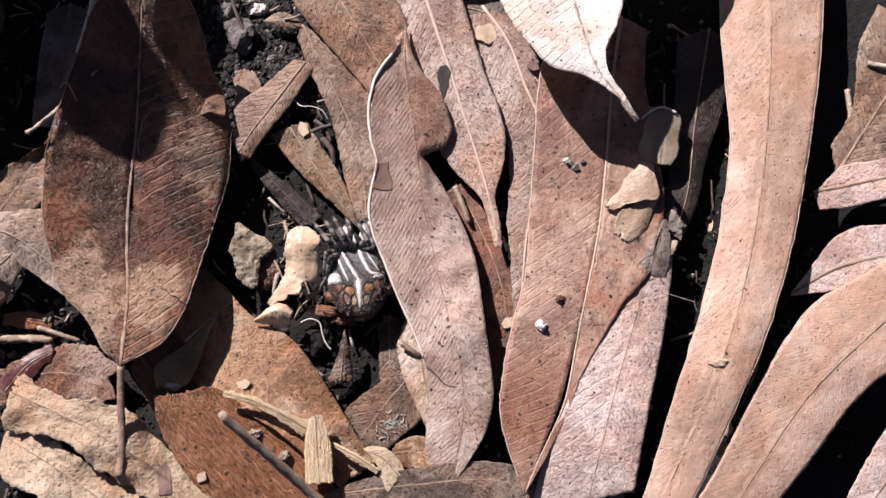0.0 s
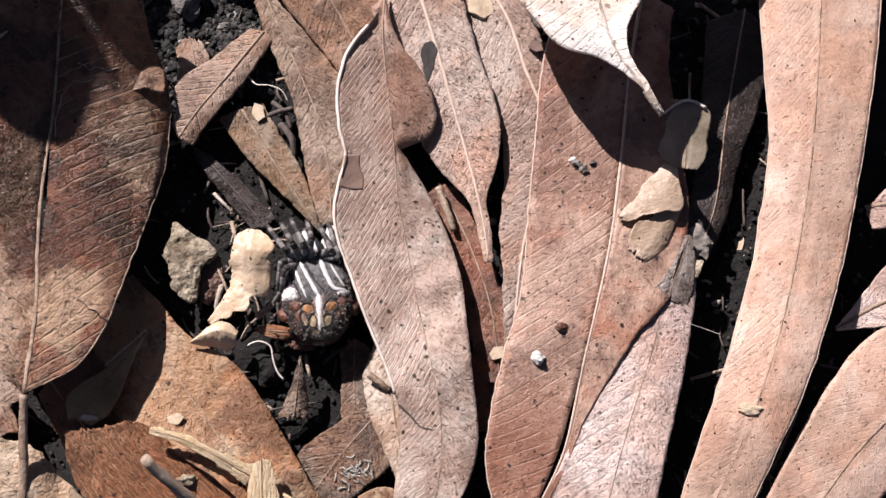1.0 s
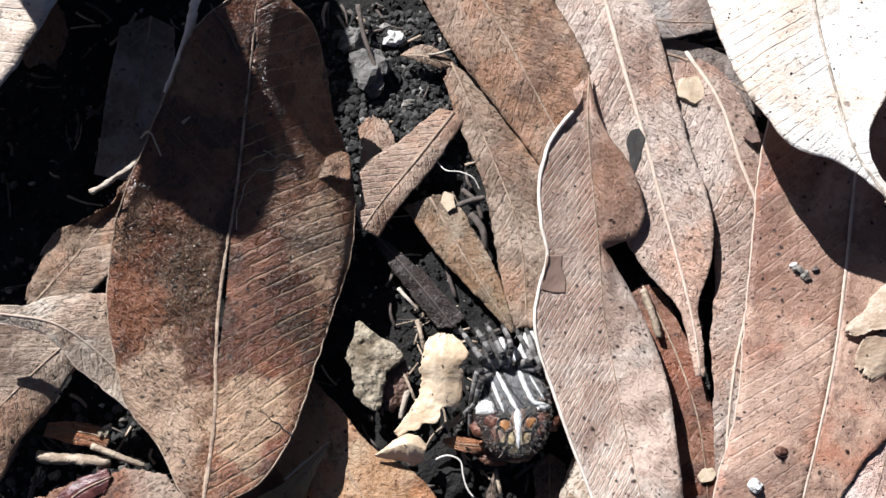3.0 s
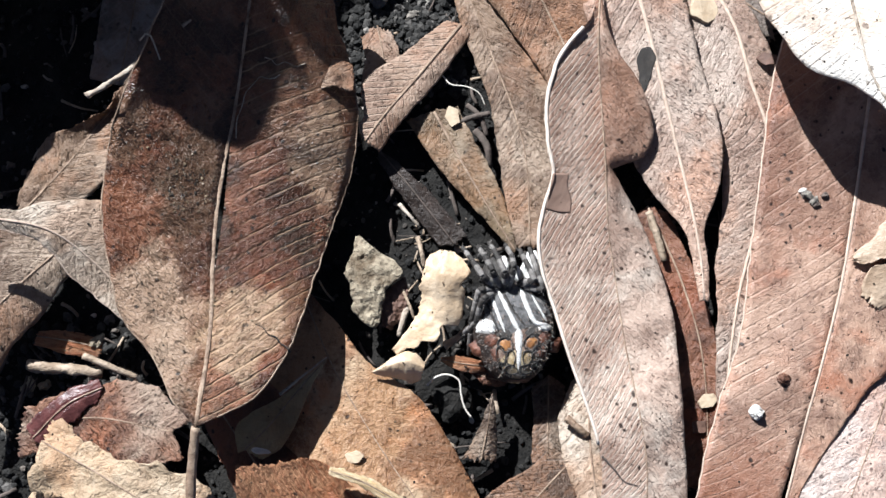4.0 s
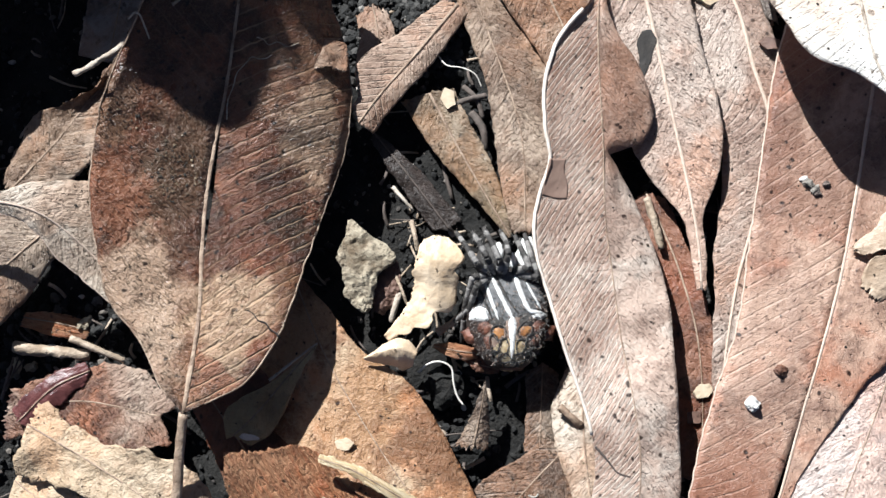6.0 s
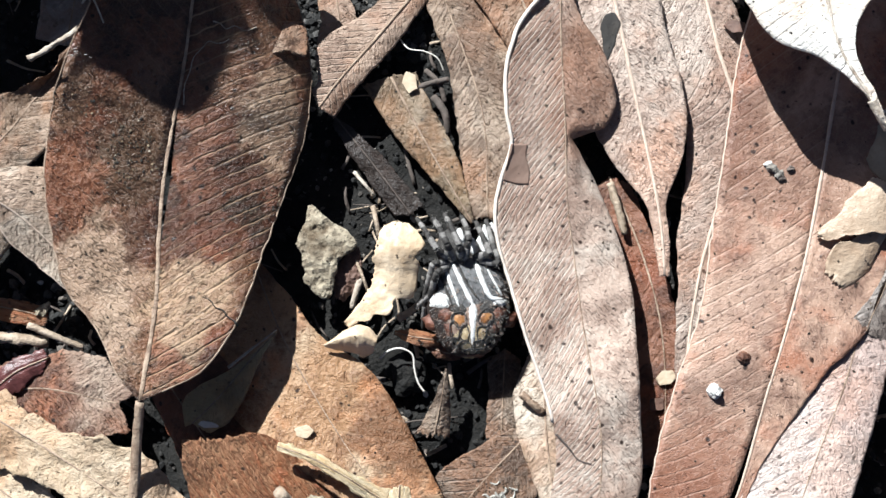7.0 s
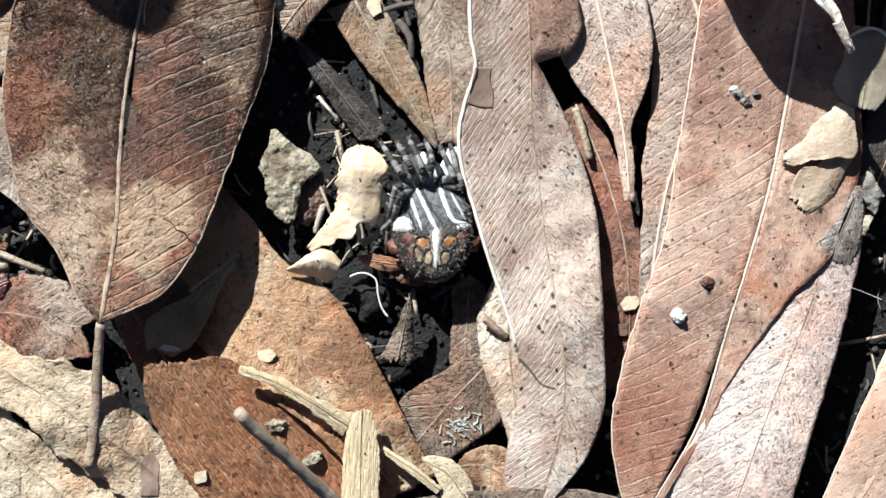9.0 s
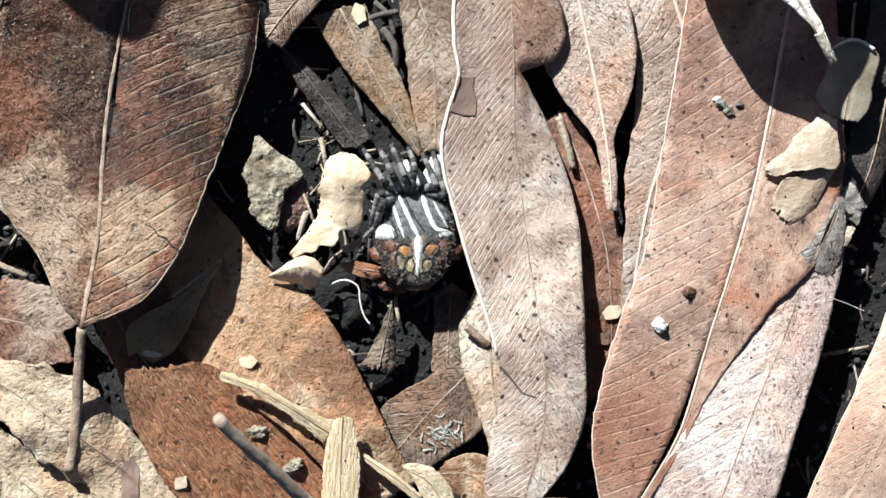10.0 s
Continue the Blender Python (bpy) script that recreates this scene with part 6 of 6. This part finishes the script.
chip('grit', M_STONE, 'grey angular grit on a leaf', 'granule', (52.0, 8.0, 5.4), (1.8, 1.3, 1.0), -30, rough=0.6, cuts=2)
chip('grit', M_CHALK, 'whitish grit beside grey grit', 'granule', (51.5, 8.6, 5.4), (1.1, 0.8, 0.7), 20, rough=0.6, cuts=2)
chip('grit', M_STONE, 'small grey angular grit grain', 'granule', (52.9, 7.2, 5.4), (1.5, 1.0, 0.8), 40, rough=0.6, cuts=2)
chip('grit', M_TWIG_DARK, 'dark crumb next to pale grit', 'granule', (53.3, 6.7, 5.4), (1.2, 0.7, 0.6), 10, rough=0.6, cuts=2)
chip('grit', M_TWIG_DARK, 'dark crumb beside grey grit', 'granule', (54.5, 8.0, 5.2), (0.9, 0.8, 0.7), 0)
chip('stone', M_STONE, 'grey oval stone chip beside the cream leaf', 'stone', (70.2, -4.9, 4.5), (3.2, 4.8, 1.5), 15)
chip('bark_chip', M_CHIP, 'pale oval chip in a black gap', 'chip', (77.6, -4.1, 2.0), (1.5, 3.0, 0.4), -10)
chip('stone', M_CHALK, 'white stone on the grey soil', 'stone', (-4.2, 45.8, 0.5), (3.2, 2.6, 2.2), 20)
chip('stone', M_STONE, 'grey stone on dark soil', 'stone', (-2.3, 35.6, -0.5), (2.6, 1.6, 1.4), 10)
chip('grit', M_CHALK, 'pale granule by the white rootlet', 'granule', (5.2, -18.0, 1.0), (0.9, 0.9, 0.8), 0)
chip('soil_clod', M_SOIL, 'dark rounded clod of soil', 'soil', (3.1, -20.2, 0.0), (5.0, 5.6, 4.0), 0, rough=0.5)
chip('soil_clod', M_SOIL, 'dark crumbly clod of soil', 'soil', (8.9, -16.5, -1.5), (6, 4, 3), 0, rough=0.5)
scatter = random.Random(21)
for k in range(30):
    x, y, g, d = scatter.gauss(15.3, 1.5), scatter.gauss(-36.8, 1.0), scatter.uniform(0, 6.3), scatter.uniform(0.35, 0.8)
    dx, dy, kink = d * math.cos(g), d * math.sin(g), scatter.uniform(-0.3, 0.3)
    twig('lichen_shred', M_LICHEN, 'pale curled shred of lichen on a grey-brown leaf', 'lichen', [(x - dx, y - dy, 1.4), (x - kink, y + kink, 1.9), (x + dx, y + dy, 1.4)], scatter.uniform(0.1, 0.24), 0.08, knots=1.0, lying=True)
chip('stone', M_CHUNK, 'grey angular stone beside the stick', 'stone', (-3.8, -41.2, 3.6), (2.6, 1.8, 1.6), 30, rough=0.5)
chip('stone', M_CHUNK, 'small grey stone on the rust-brown leaf', 'stone', (-8.7, -36.8, 4.2), (2.4, 1.6, 1.0), 10, rough=0.6)
chip('bark_chip', M_CHIP, 'orange-buff scale on the rust-brown leaf', 'chip', (-18.4, -43.6, 4.0), (2.2, 1.8, 0.5), 40)
chip('bark_chip', M_CHIP, 'pale square chip at a broken leaf end', 'chip', (3.2, 19.8, 1.2), (1.9, 2.8, 0.5), 15)
chip('grit', M_CHALK, 'tiny white grain on dark soil', 'granule', (-47.3, -8.0, -1.0), (0.8, 0.6, 0.5), 0)
chip('grit', M_CHALK, 'tiny pale grain beside a twig', 'granule', (-51.1, -15.0, 0.5), (1.2, 0.7, 0.5), 20)
chip('bark_chip', M_CHUNK, 'grey bark crumb near a twig', 'chip', (-45.9, -11.8, -0.5), (2.2, 1.3, 0.8), 40, rough=0.7)
chip('bark_chip', M_CHUNK, 'dark grey bark crumb on soil', 'chip', (-55.9, -18.1, -1.0), (2.6, 1.6, 0.9), 70, rough=0.7)
chip('bark_chip', M_CHUNK, 'small brown bark crumb on soil', 'chip', (-53.6, -17.7, -1.0), (1.8, 1.2, 0.8), 20, rough=0.7)
chip('bark_chip', M_SCRAP, 'torn brown notch of a leaf', 'chip', (47.6, 27.8, 3.0), (3.0, 1.8, 0.4), -10)
chip('bark_chip', M_CHIP, 'pale flake beside the russet leaf', 'chip', (38.3, -20.1, 1.5), (2.6, 1.8, 0.5), 25)
chip('bark_chip', M_SCRAP, 'dark brown scale on the russet leaf', 'chip', (37.1, -23.7, 1.0), (2.4, 2.0, 0.6), 10)
chip('bark_chip', M_CHIP, 'pale chip between two tan leaves', 'chip', (76.4, -42.5, 4.0), (2.0, 2.8, 0.6), -25)
chip('bark_chip', M_CHIP, 'pale sliver between two tan leaves', 'chip', (73.7, -46.2, 4.0), (1.3, 3.0, 0.5), -30)
chip('bark_chip', M_CHUNK, 'small grey chip under the strap-shaped leaf', 'chip', (68.8, -9.2, 3.0), (2.2, 3.4, 0.6), -25)
twig('rootlet', M_ROOT, 'very fine pale hair across a dark gap', 'root', [(66.6, -17.6, 5.0), (69.7, -18.4, 3.0), (72.4, -19.3, 2.0)], 0.06, 0.05)
twig('twig', M_TWIG_DARK, 'frayed fibre in the gap between two leaves', 'twig', [(81.2, -32.0, 6.0), (79.1, -37.2, 5.0), (76.3, -41.5, 5.0)], 0.25, 0.15, knots=0.8)
twig('twig', M_TWIG, 'thin fibre beside the strap-shaped leaf', 'twig', [(81.8, -30.7, 7.0), (80.6, -34.0, 6.0), (78.5, -37.3, 6.0)], 0.15, 0.1, knots=0.8)
twig('twig', M_TWIG_DARK, 'thin dark twig across grey soil', 'twig', [(-9.5, 50.3, 0.5), (-8.5, 44.9, 0.8), (-6.7, 39.8, 0.3)], 0.4, 0.3)
twig('twig', M_TWIG_PALE, 'pale thin stalk at a leaf edge', 'twig', [(0.9, 42.0, 1.2), (2.6, 42.2, 1.4), (4.2, 42.8, 1.2)], 0.2, 0.15)
twig('leaf_vein', M_BLACK, 'dark jagged crack near the margin of the large leaf', 'leaf fibre', [(-23.0, -10.4, 10.5), (-21.9, -10.9, 10.5), (-21.2, -11.8, 10.5), (-20.3, -12.1, 10.5), (-19.6, -13.0, 10.5), (-18.9, -13.4, 10.5), (-18.4, -14.1, 10.5)], 0.05, 0.13, knots=1.2, lying=True)
twig('leaf_vein', M_TWIG_DARK, 'dark crack fibre on the large leaf', 'leaf fibre', [(-28.1, 43.2, 21.0), (-27.2, 41.3, 20.5), (-25.8, 39.5, 20.0), (-25.1, 38.0, 19.5), (-24.2, 35.8, 19.0)], 0.14, 0.1, knots=0.9, lying=True)
twig('leaf_vein', M_TWIG_PALE, 'pale twisted fibre on the large leaf', 'leaf fibre', [(-32.1, 27.4, 17.0), (-31.5, 27.9, 17.4), (-31.0, 28.3, 17.2)], 0.22, 0.12, knots=0.9, lying=True)
spider((11.5, -10.5, 2.6), (9.6, -3.4, 4.4), [
    [(9.0, -5.0, 6.2), (7.0, -3.7, 8.2), (5.7, -1.6, 7.4), (4.4, 0.6, 5.0)],
    [(9.3, -4.8, 6.2), (8.3, -3.0, 8.6), (7.3, -0.9, 7.8), (6.5, 0.6, 5.6)],
    [(10.2, -5.0, 6.2), (9.9, -3.2, 8.8), (8.9, -0.8, 8.0), (8.0, 1.2, 5.6)],
    [(10.6, -4.8, 6.2), (11.2, -2.6, 8.6), (10.9, -0.8, 7.6), (10.3, 1.0, 4.6)],
    [(12.0, -4.6, 6.2), (14.0, -4.2, 7.8), (13.2, -2.2, 7.0), (12.2, 0.2, 5.6)],
    [(12.8, -5.0, 6.2), (15.2, -5.4, 7.2), (14.4, -2.8, 6.6), (13.6, 0.6, 4.6)],
    [(8.7, -5.2, 6.0), (6.5, -5.6, 7.8), (5.6, -9.4, 4.6), (5.4, -13.8, 0.4)],
    [(8.6, -5.6, 6.0), (7.0, -6.8, 7.8), (6.2, -9.6, 5.2), (4.0, -11.4, 1.0)]])
leaf('leaf', M_RUST, 'small orange-brown scrap of leaf beside the spider',
     rib=[(1.6, -14.4, 1.0), (4.2, -15.0, 2.0), (7.6, -15.4, 1.6)],
     left=[(0, 0.3, 0), (0.3, 0.9, -0.2), (0.7, 1.0, -0.4), (1.0, 0.5, -0.4)],
     right=[(0, 0.3, 0), (0.4, 0.9, -0.3), (0.8, 1.1, -0.6), (1.0, 0.6, -0.5)], wave=0.4, rib_r=0.06, torn=(0.5, 0.5), ragged=1.6)
leaf('leaf', M_RED, 'dark red-brown crumpled leaf bit under the spider',
     rib=[(6.0, -16.2, 0.4), (8.2, -17.0, 1.2), (10.6, -17.4, 0.6)],
     left=[(0, 0.4, 0), (0.5, 1.2, -0.2), (1.0, 0.6, -0.3)],
     right=[(0, 0.4, 0), (0.5, 1.1, -0.6), (1.0, 0.6, -0.6)], wave=0.5, rib_r=0.06, torn=(0.5, 0.5), ragged=2.0, crag=0.3)
stub((-55.0, 84.0))
THICKET = (-5.7, 16.8, -21.0, 12.8)
chip('soil_clod', M_CLOD, 'large grey clod of dry soil', 'soil', (-8.0, 40.7, -1.0), (5.5, 6.5, 4.5), 20, rough=0.6)
chip('soil_clod', M_CLOD, 'grey crumbly clod beside the leaf edge', 'soil', (-10.5, 45.6, -1.0), (4.5, 3.6, 3.2), 50, rough=0.6)
CRUSTS = [(-32.4, 7.6, 4.6, 6.5, 520), (-38.6, 14.2, 3, 3, 110), (-14.1, 3.1, 2.6, 3.2, 140), (-17.1, 0.7, 2, 2.5, 70), (-8.7, -38.6, 5, 5, 260), (14.7, -36.5, 4.5, 3, 240), (19.5, 18.7, 3, 2, 50)]
litter()
